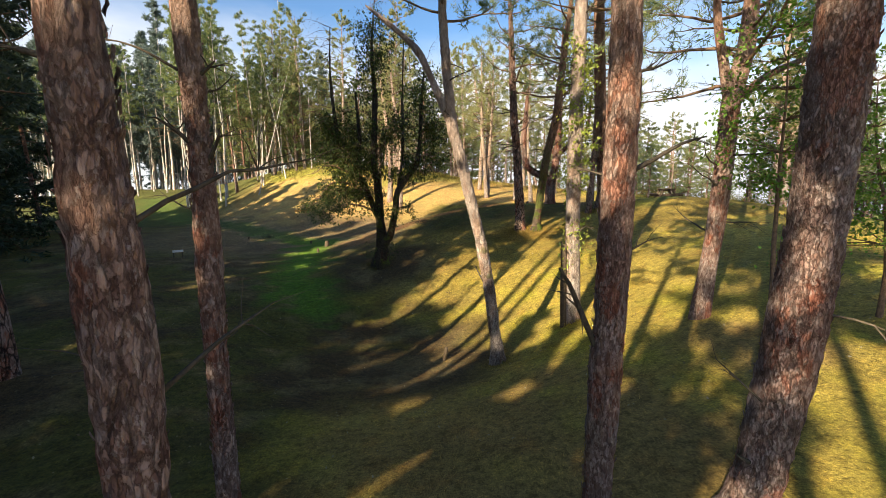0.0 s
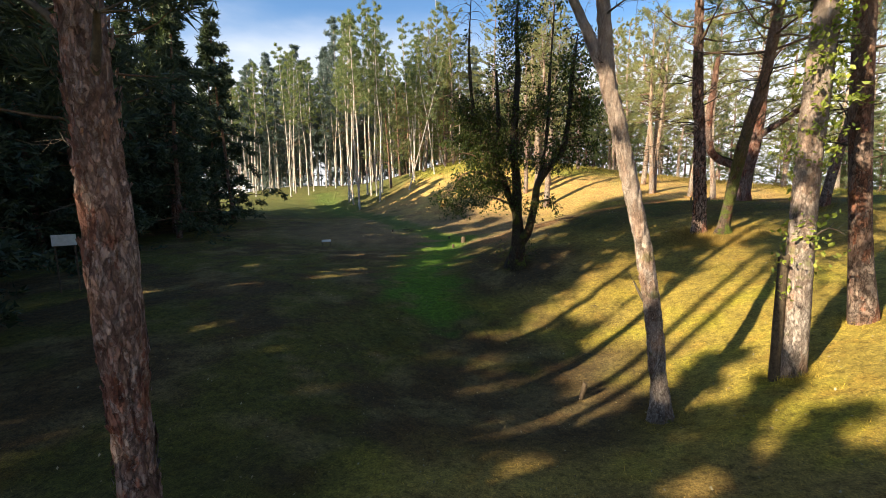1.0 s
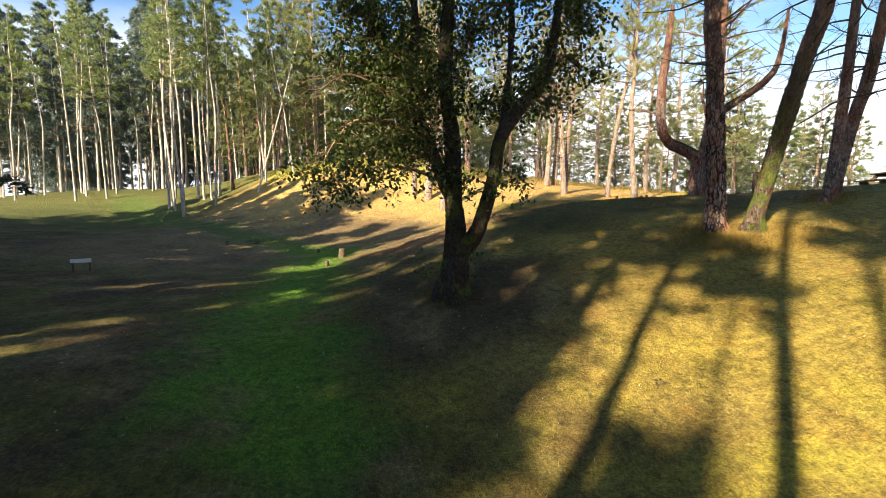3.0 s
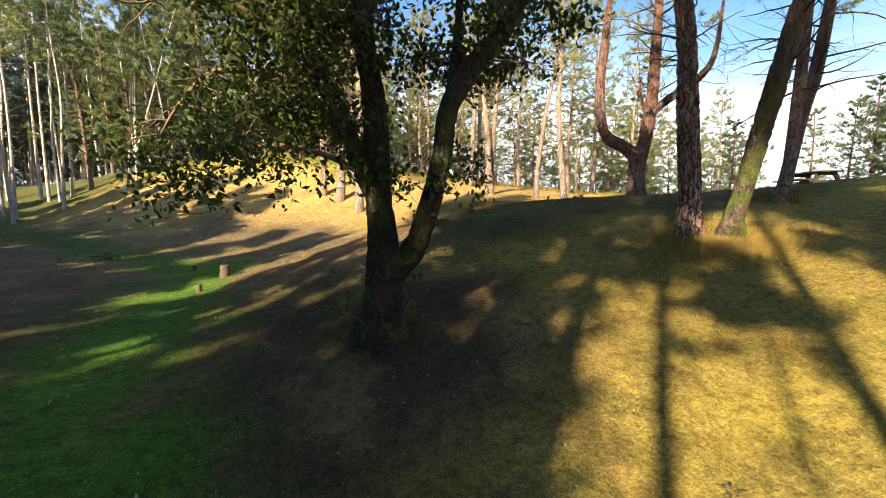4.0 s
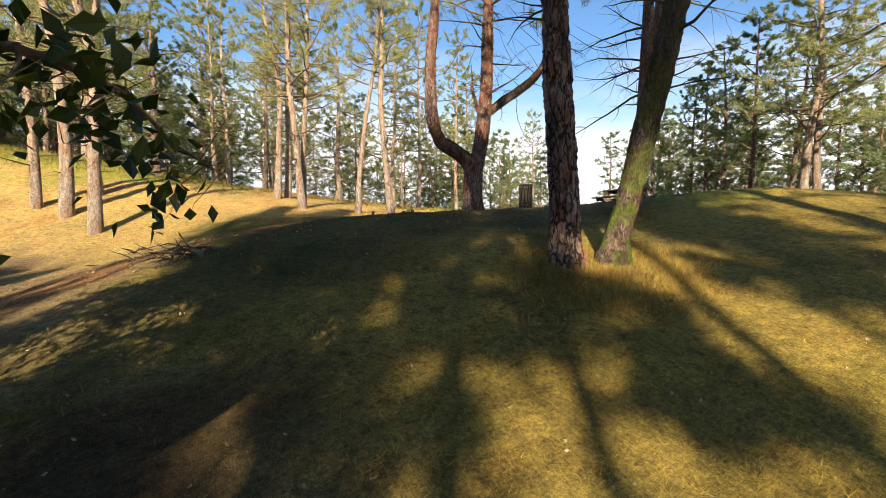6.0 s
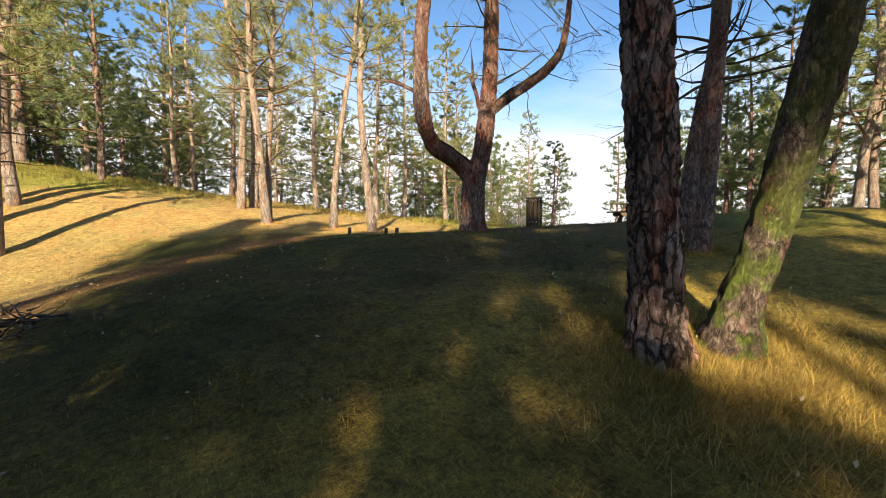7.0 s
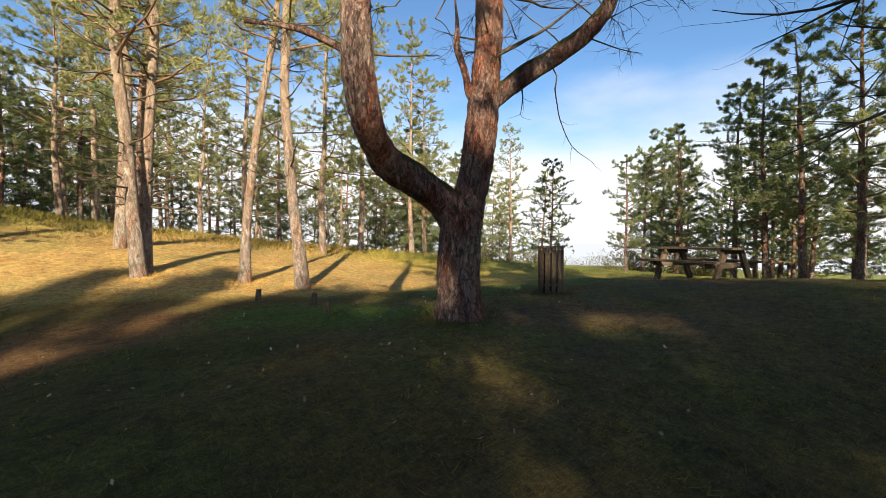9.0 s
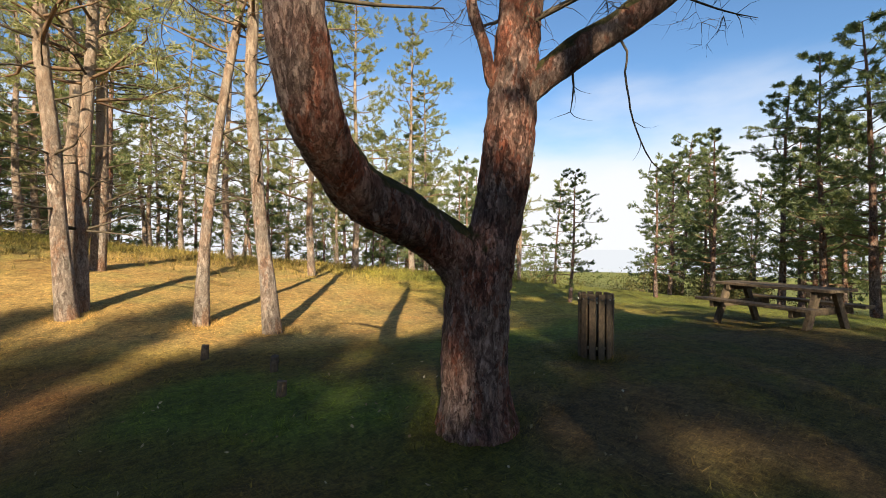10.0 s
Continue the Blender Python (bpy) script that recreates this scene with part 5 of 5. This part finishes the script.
# the first four follow real stem stripes; the others are added to block sun
for x, y, r, low, h, wide in [(-9.6, 5.6, 0.17, 11.6, 18.0, 2.8), (-9.2, 4.2, 0.12, 9.6, 18.5, 1.75), (-6.5, 4.6, 0.13, 12.3, 19.5, 3.2), (-8.4, 0.1, 0.13, 14.4, 21.0, 3.4), (-10.1, 2.9, 0.06, 10.6, 12.8, 1.4), (-14.0, 4.0, 0.17, 13.6, 19.8, 3.4), (-16.5, 3.0, 0.16, 16.4, 20.4, 2.2),
                              (-16.1, -1.9, 0.14, 9.0, 13.5, 1.8), (-9.0, -1.7, 0.13, 13.0, 17.5, 1.8), (-18.1, -11.9, 0.14, 9.0, 13.5, 1.8),
                              (-17.6, 5.2, 0.14, 17.5, 22.0, 1.7), (-20.0, 5.7, 0.14, 17.5, 22.0, 1.7), (-13.9, 1.9, 0.13, 13.0, 17.5, 1.8), (-17.7, -3.9, 0.14, 9.0, 13.5, 1.8), (-18.8, 4.9, 0.14, 15.5, 19.5, 1.8), (-18.9, -2.3, 0.14, 9.0, 13.5, 1.9), (-16.9, -7.5, 0.14, 9.0, 13.5, 1.9),
                              (-4.6, -7.2, 0.14, 10.5, 15.0, 2.1), (-2.5, -10.0, 0.15, 10.5, 15.0, 2.1)]:
    shade_pine(rng, x, y, r, low, h, wide)
# one more added pine, to break up the sunlit slope with shade
shade_pine(np.random.default_rng(36), -9.5, 1.7, 0.06, 10.0, 12.2, 1.15)
for pick in [o for some in STOCK.values() for o in some if id(o) in FIRST]:
    plant(next(k for k, some in STOCK.items() if pick in some), -60 + rng.uniform(-5, 5), -20 + rng.uniform(-9, 9))


def bush(seed):
    r = np.random.default_rng(seed)
    ob = thing("bush", (0, 0, 0), "", "bush")
    wood, spots = Heap(), []
    for _ in range(16):
        a = r.uniform(0, 2 * np.pi)
        tw = bough(r, (0.1 * math.cos(a), 0.1 * math.sin(a), -0.05), (math.cos(a), math.sin(a), r.uniform(0.5, 1.8)), r.uniform(0.9, 1.9), 0.015, -0.03, 0.16, 7)
        wood.add(*tube(tw, 3))
        spots += [tw[k, :3] for k in (3, 4, 5, 6, 7)]
    child("stem", wood.mesh("stem", DEAD_TWIG), ob)
    child("foliage", mesh_from("foliage", *leaf_cloud(r, np.array(spots), 15, 0.085, 0.2), AUTUMN, False), ob)
    return ob


AUTUMN = foliage("autumn_shrub_leaves", (0.045, 0.055, 0.018), (0.11, 0.105, 0.034), (0.27, 0.2, 0.065), 0.5, 0.3)
BUSHES = [bush(k) for k in (1, 2, 3)]
for k in range(17):
    x, y = (rng.uniform(17, 34), rng.uniform(33, 48)) if k % 3 == 0 else (rng.uniform(23, 34), rng.uniform(17, 36))
    m = pose(*on_ground(x, y, -0.05), 0, 0, rng.uniform(0, 360))
    ob = BUSHES[k] if k < 3 else copy_thing(BUSHES[k % 3], m)
    ob.matrix_basis = m
    ob.scale = (rng.uniform(0.6, 1.2),) * 3
    tagged(ob, "low bush with olive and yellowing leaves under young pines", "bush", "bushes beyond the knoll")


# ---- furniture and small things ----
def picnic_table(x, y, turn):
    top = thing("picnic_table", on_ground(x, y), "weathered brown timber picnic table with fixed benches", "table", turn=turn)
    for k in range(5):
        part("tabletop_plank", box_bm((2.05, 0.145, 0.05), pose(0, -0.31 + 0.155 * k, 0.745)), POST_WOOD, top)
    for s in (-1, 1):
        for k in range(2):
            part("bench_plank", box_bm((2.05, 0.14, 0.05), pose(0, s * (0.66 + 0.15 * k), 0.445)), POST_WOOD, top)
    for s in (-1, 1):
        part("seat_beam", box_bm((0.07, 1.68, 0.12), pose(s * 0.7, 0, 0.36)), POST_WOOD, top)
        part("top_beam", box_bm((0.07, 0.76, 0.1), pose(s * 0.7, 0, 0.67)), POST_WOOD, top)
        for q in (-1, 1):
            part("leg", box_bm((0.075, 0.14, 0.86), pose(s * 0.77, q * 0.42, 0.34, q * 24)), POST_WOOD, top)
    return top


picnic_table(14.55, 27.15, 71)


def litter_bin(x, y):
    ob = thing("litter_bin", on_ground(x, y), "round litter bin of upright grey wooden slats", "bin", turn=20)
    bm = bmesh.new()
    bmesh.ops.create_cone(bm, cap_ends=True, segments=24, radius1=0.18, radius2=0.18, depth=0.78, matrix=pose(0, 0, 0.44))
    part("liner", bm, Nodes("bin_liner", 0.5).colour((0.02, 0.022, 0.02)), ob, "black metal liner", True)
    for k in range(12):
        a = 30 * k
        part("slat", box_bm((0.035, 0.088, 0.9), pose(0, 0, 0, 0, 0, a) @ pose(0.225, 0, 0.46)), POST_WOOD, ob)
    for z in (0.16, 0.8):
        bm = bmesh.new()
        bmesh.ops.create_cone(bm, cap_ends=False, segments=24, radius1=0.2, radius2=0.2, depth=0.045, matrix=pose(0, 0, z))
        part("hoop", bm, STEEL, ob, "galvanised steel hoop", True)
    for k in range(12):
        bm = bmesh.new()
        bmesh.ops.create_cone(bm, cap_ends=True, segments=8, radius1=0.011, radius2=0.008, depth=0.012, matrix=pose(0, 0, 0, 0, 0, 30 * k) @ pose(0.247, 0, 0.84, 0, 90))
        part("bolt", bm, STEEL, ob, "bright steel bolt")
    return ob


STEEL = Nodes("steel", 0.35).mat
STEEL.node_tree.nodes["Principled BSDF"].inputs["Metallic"].default_value = 1.0
STEEL.node_tree.nodes["Principled BSDF"].inputs["Base Color"].default_value = (0.6, 0.6, 0.62, 1)
litter_bin(10.1, 28.28)


def stump(x, y, h, r, name, label, lean=0.0, category="stump"):
    bm = bmesh.new()
    bmesh.ops.create_cone(bm, cap_ends=True, segments=14, radius1=r * 1.15, radius2=r, depth=h + 0.1, matrix=pose(0, 0, h / 2 - 0.05))
    bmesh.ops.subdivide_edges(bm, edges=[e for e in bm.edges if abs(e.verts[0].co.z - e.verts[1].co.z) > h / 2], cuts=3)
    for v in bm.verts:
        k = 1 + 0.14 * noise.noise(v.co * 9 + Vector((x, y, 0)))
        v.co.x, v.co.y = v.co.x * k, v.co.y * k
        v.co.z += 0.12 * h * noise.noise(v.co * 12 + Vector((y, x, 0))) * (v.co.z > h * 0.8)
    me = bpy.data.meshes.new(name)
    bm.to_mesh(me)
    bm.free()
    me.materials.append(POST_WOOD)
    ob = new(name, me)
    ob.matrix_basis = pose(*on_ground(x, y), lean, lean, 0)
    return tagged(ob, label, category)


stump(-6.85, 25.7, 0.34, 0.12, "tree_stump", "short cut tree stump beside the green track")
for x, y, h in [(-6.92, 24.0, 0.17), (-8.5, 28.0, 0.16), (-13.2, 29.3, 0.16)]:
    stump(x, y, h, 0.06, "marker_post", "small wooden stub post in the valley grass", 4, "post")
for x, y, h in [(5.94, 32.8, 0.24), (6.27, 30.1, 0.2), (6.6, 31.4, 0.22)]:
    stump(x, y, h, 0.055, "marker_post", "short brown wooden marker post at the knoll edge", 2, "post")
stump(0.12, 11.25, 0.42, 0.045, "broken_stub", "broken sapling stub in straw grass", 9, "stump")
stump(3.36, 11.08, 2.25, 0.075, "dead_pole", "pale dead broken stem beside the ivy pine", -1, "dead tree")


def twig_pile(x, y, n, size, label, name="brushwood"):
    """A heap of dead twigs, each a part of its own."""
    ob = thing(name, on_ground(x, y), label, "brushwood")
    for _ in range(n):
        a = rng.uniform(0, 6.28)
        p = np.array([rng.normal(0, size * 0.35), rng.normal(0, size * 0.25), rng.uniform(0.02, size * 0.3)])
        heap = Heap()
        heap.add(*tube(bough(rng, p, (math.cos(a), math.sin(a), rng.uniform(-0.2, 0.5)), size * rng.uniform(0.3, 0.8), rng.uniform(0.009, 0.018), -0.06, 0.2, 5), 4))
        child("twig", heap.mesh("twig", DEAD_TWIG), ob)
    return ob


twig_pile(-1.0, 25.3, 64, 0.85, "low heap of dark dead twigs on the slope")
# dark twigs added where the drone's own shadow falls on the slope
twig_pile(0.33, 16.11, 6, 0.16, "small dark twigs standing for the drone's shadow in straw grass", "fallen_twig")
twig_pile(-12.0, 29.9, 30, 0.7, "small dark heap of twigs beside the track")


def sign_board(x, y, z, w, h, turn, label):
    ob = thing("sign_board", on_ground(x, y), label, "sign", turn=turn)
    up = z - on_ground(x, y)[2]
    paint = Nodes("white_paint", 0.5)
    part("board", box_bm((w, 0.025, h), pose(0, 0, up)), paint.colour(paint.ramp(paint.noise(7.0), [(0.3, (0.6, 0.62, 0.6)), (0.7, (0.8, 0.8, 0.78))])), ob, "plain white board")
    for s in (-1, 1):
        part("post", box_bm((0.05, 0.05, up + 0.1), pose(s * w * 0.4, 0.04, up / 2 - 0.05)), POST_WOOD, ob)


sign_board(-16.0, 11.1, 2.2, 0.62, 0.36, 55, "white board on wooden posts before the dark wood")
sign_board(-13.9, 22.4, 0.85, 0.5, 0.12, 30, "small low white board on the valley floor")

# a fallen orange-brown limb at the foot of the far hill
heap = Heap()
heap.add(*tube(resample(np.array([(-0.6, 0, 0.06, 0.05), (0, 0.1, 0.12, 0.055), (0.5, 0, 0.1, 0.04), (0.9, 0.2, 0.16, 0.02)]), 0.1), 10))
log = new("fallen_limb", heap.mesh("fallen_limb", dead_wood("orange_wood", (0.25, 0.12, 0.03), (0.5, 0.28, 0.08))))
log.matrix_basis = pose(*on_ground(-11.9, 36.9))
tagged(log, "short orange-brown fallen limb at the hill foot", "log")


# ---- grass ----
def grass(name, n, where, height, width, label, seed, rise=(0.15, 1.5), straw=None):
    """Tufts of bent blades, coloured like the turf they stand on."""
    r = np.random.default_rng(seed)
    xy = where(r, n)
    x, y = xy[:, 0], xy[:, 1]
    z = ground_z(x, y) + 0.035 * ripple(x, y, 3.1) + 0.02 * ripple(x, y, 7.7, 3.0) - 0.004
    at = np.stack([x, y, z], -1)
    a = r.uniform(0, 2 * np.pi, len(x))
    lean = np.stack([np.cos(a), np.sin(a), r.uniform(*rise, len(x))], -1)
    h = height * r.uniform(0.4, 1.3, (len(x), 1)) * (0.75 + 0.5 * (ripple(x, y, 1.9)[:, None] > 0.1))
    d = unit(lean) * h
    side = np.stack([-np.sin(a), np.cos(a), np.zeros(len(x))], -1) * width * r.uniform(0.6, 1.4, (len(x), 1))
    v = np.stack([at - side, at + side, at + d], 1).reshape(-1, 3)
    me = mesh_from(name, v, np.arange(len(v)).reshape(-1, 3), BLADES, False)
    c = cover(x, y) * r.uniform(0.8, 1.25, (len(x), 1))
    if straw:
        c = c + (np.array(straw) - c) * r.uniform(0.3, 1.0, (len(x), 1))
    at_c = me.color_attributes.new("cover", "FLOAT_COLOR", "POINT")
    at_c.data.foreach_set("color", np.repeat(np.hstack([c, np.ones((len(x), 1))]), 3, 0).astype(np.float32).ravel())
    return tagged(new(name, me), label, "grass", kind="stuff")


def along(points, spread):
    pts = np.array(points, float)

    def where(r, n):
        k = r.uniform(0, len(pts) - 1.001, n)
        i = k.astype(int)
        p = pts[i] + (pts[i + 1] - pts[i]) * (k - i)[:, None]
        p = p + r.normal(size=(n, 2)) * spread
        # gather the blades into tufts
        tuft = p[r.integers(0, n // 7, n)]
        return tuft + r.normal(size=(n, 2)) * 0.035
    return where


grass("grass", 210000, along([(-1, 5), (-3, 12), (-3, 17), (0, 19), (3, 23), (6, 27), (7, 30)], 3.2), 0.075, 0.0028, "short mossy grass and straw on the forest floor", 1, (0.04, 0.7))
grass("meadow_grass", 100000, along([(2, 8), (-6, 20), (0, 30), (3, 36), (12, 27)], 6.5), 0.085, 0.005, "short dry grass over slope and valley", 2, (0.05, 0.8))
grass("ridge_grass", 60000, along([(-18, 49.5), (-6, 48), (4, 47), (12, 45.5), (20, 40)], 2.0), 0.3, 0.007, "longer olive grass along the ridge", 3, (0.4, 1.8), (0.2, 0.18, 0.06))
grass("tawny_grass", 40000, along([(3.7, 20.7), (4.4, 20.9), (5.2, 20.7)], 0.6), 0.15, 0.0026, "long tawny grass round the pine feet", 4, (0.05, 1.3), (0.38, 0.275, 0.105))


FEET = [(7.32, 27.86, 0.5), (4.12, 21.19, 0.42), (4.84, 20.93, 0.38), (8.71, 23.25, 0.4), (7.98, 22.56, 0.34), (-2.68, 19.35, 0.6), (1.5, 10.2, 0.34), (3.65, 11.2, 0.34), (5.35, 12.75, 0.36), (7.44, 34.1, 0.4), (6.31, 35.3, 0.34), (4.13, 36.5, 0.4), (10.1, 28.28, 0.27)]


def round_feet(r, n):
    pick = np.array(FEET)[r.integers(0, len(FEET), n)]
    a, d = r.uniform(0, 2 * np.pi, n), np.abs(r.normal(0, 0.16, n))
    return pick[:, :2] + np.stack([np.cos(a), np.sin(a)], -1) * (pick[:, 2] * 0.75 + d)[:, None]


grass("foot_grass", 16000, round_feet, 0.13, 0.003, "uncut grass round trunks and bin", 6)


def fallen_leaves(n):
    r = np.random.default_rng(9)
    xy = np.stack([r.uniform(-9, 9, n), r.uniform(5, 31, n)], -1)
    at = np.stack([xy[:, 0], xy[:, 1], ground_z(xy[:, 0], xy[:, 1]) + 0.06], -1)
    v, f = leaf_cloud(r, at, 1, 0.045, 0.015)
    me = mesh_from("fallen_leaves", v, f, foliage("dry_leaves", (0.16, 0.1, 0.05), (0.32, 0.25, 0.14), (0.55, 0.48, 0.36), 0.7, 0.15), False)
    return tagged(new("fallen_leaves", me), "scattered small dry leaves on the grass", "leaves", kind="stuff")


fallen_leaves(2200)
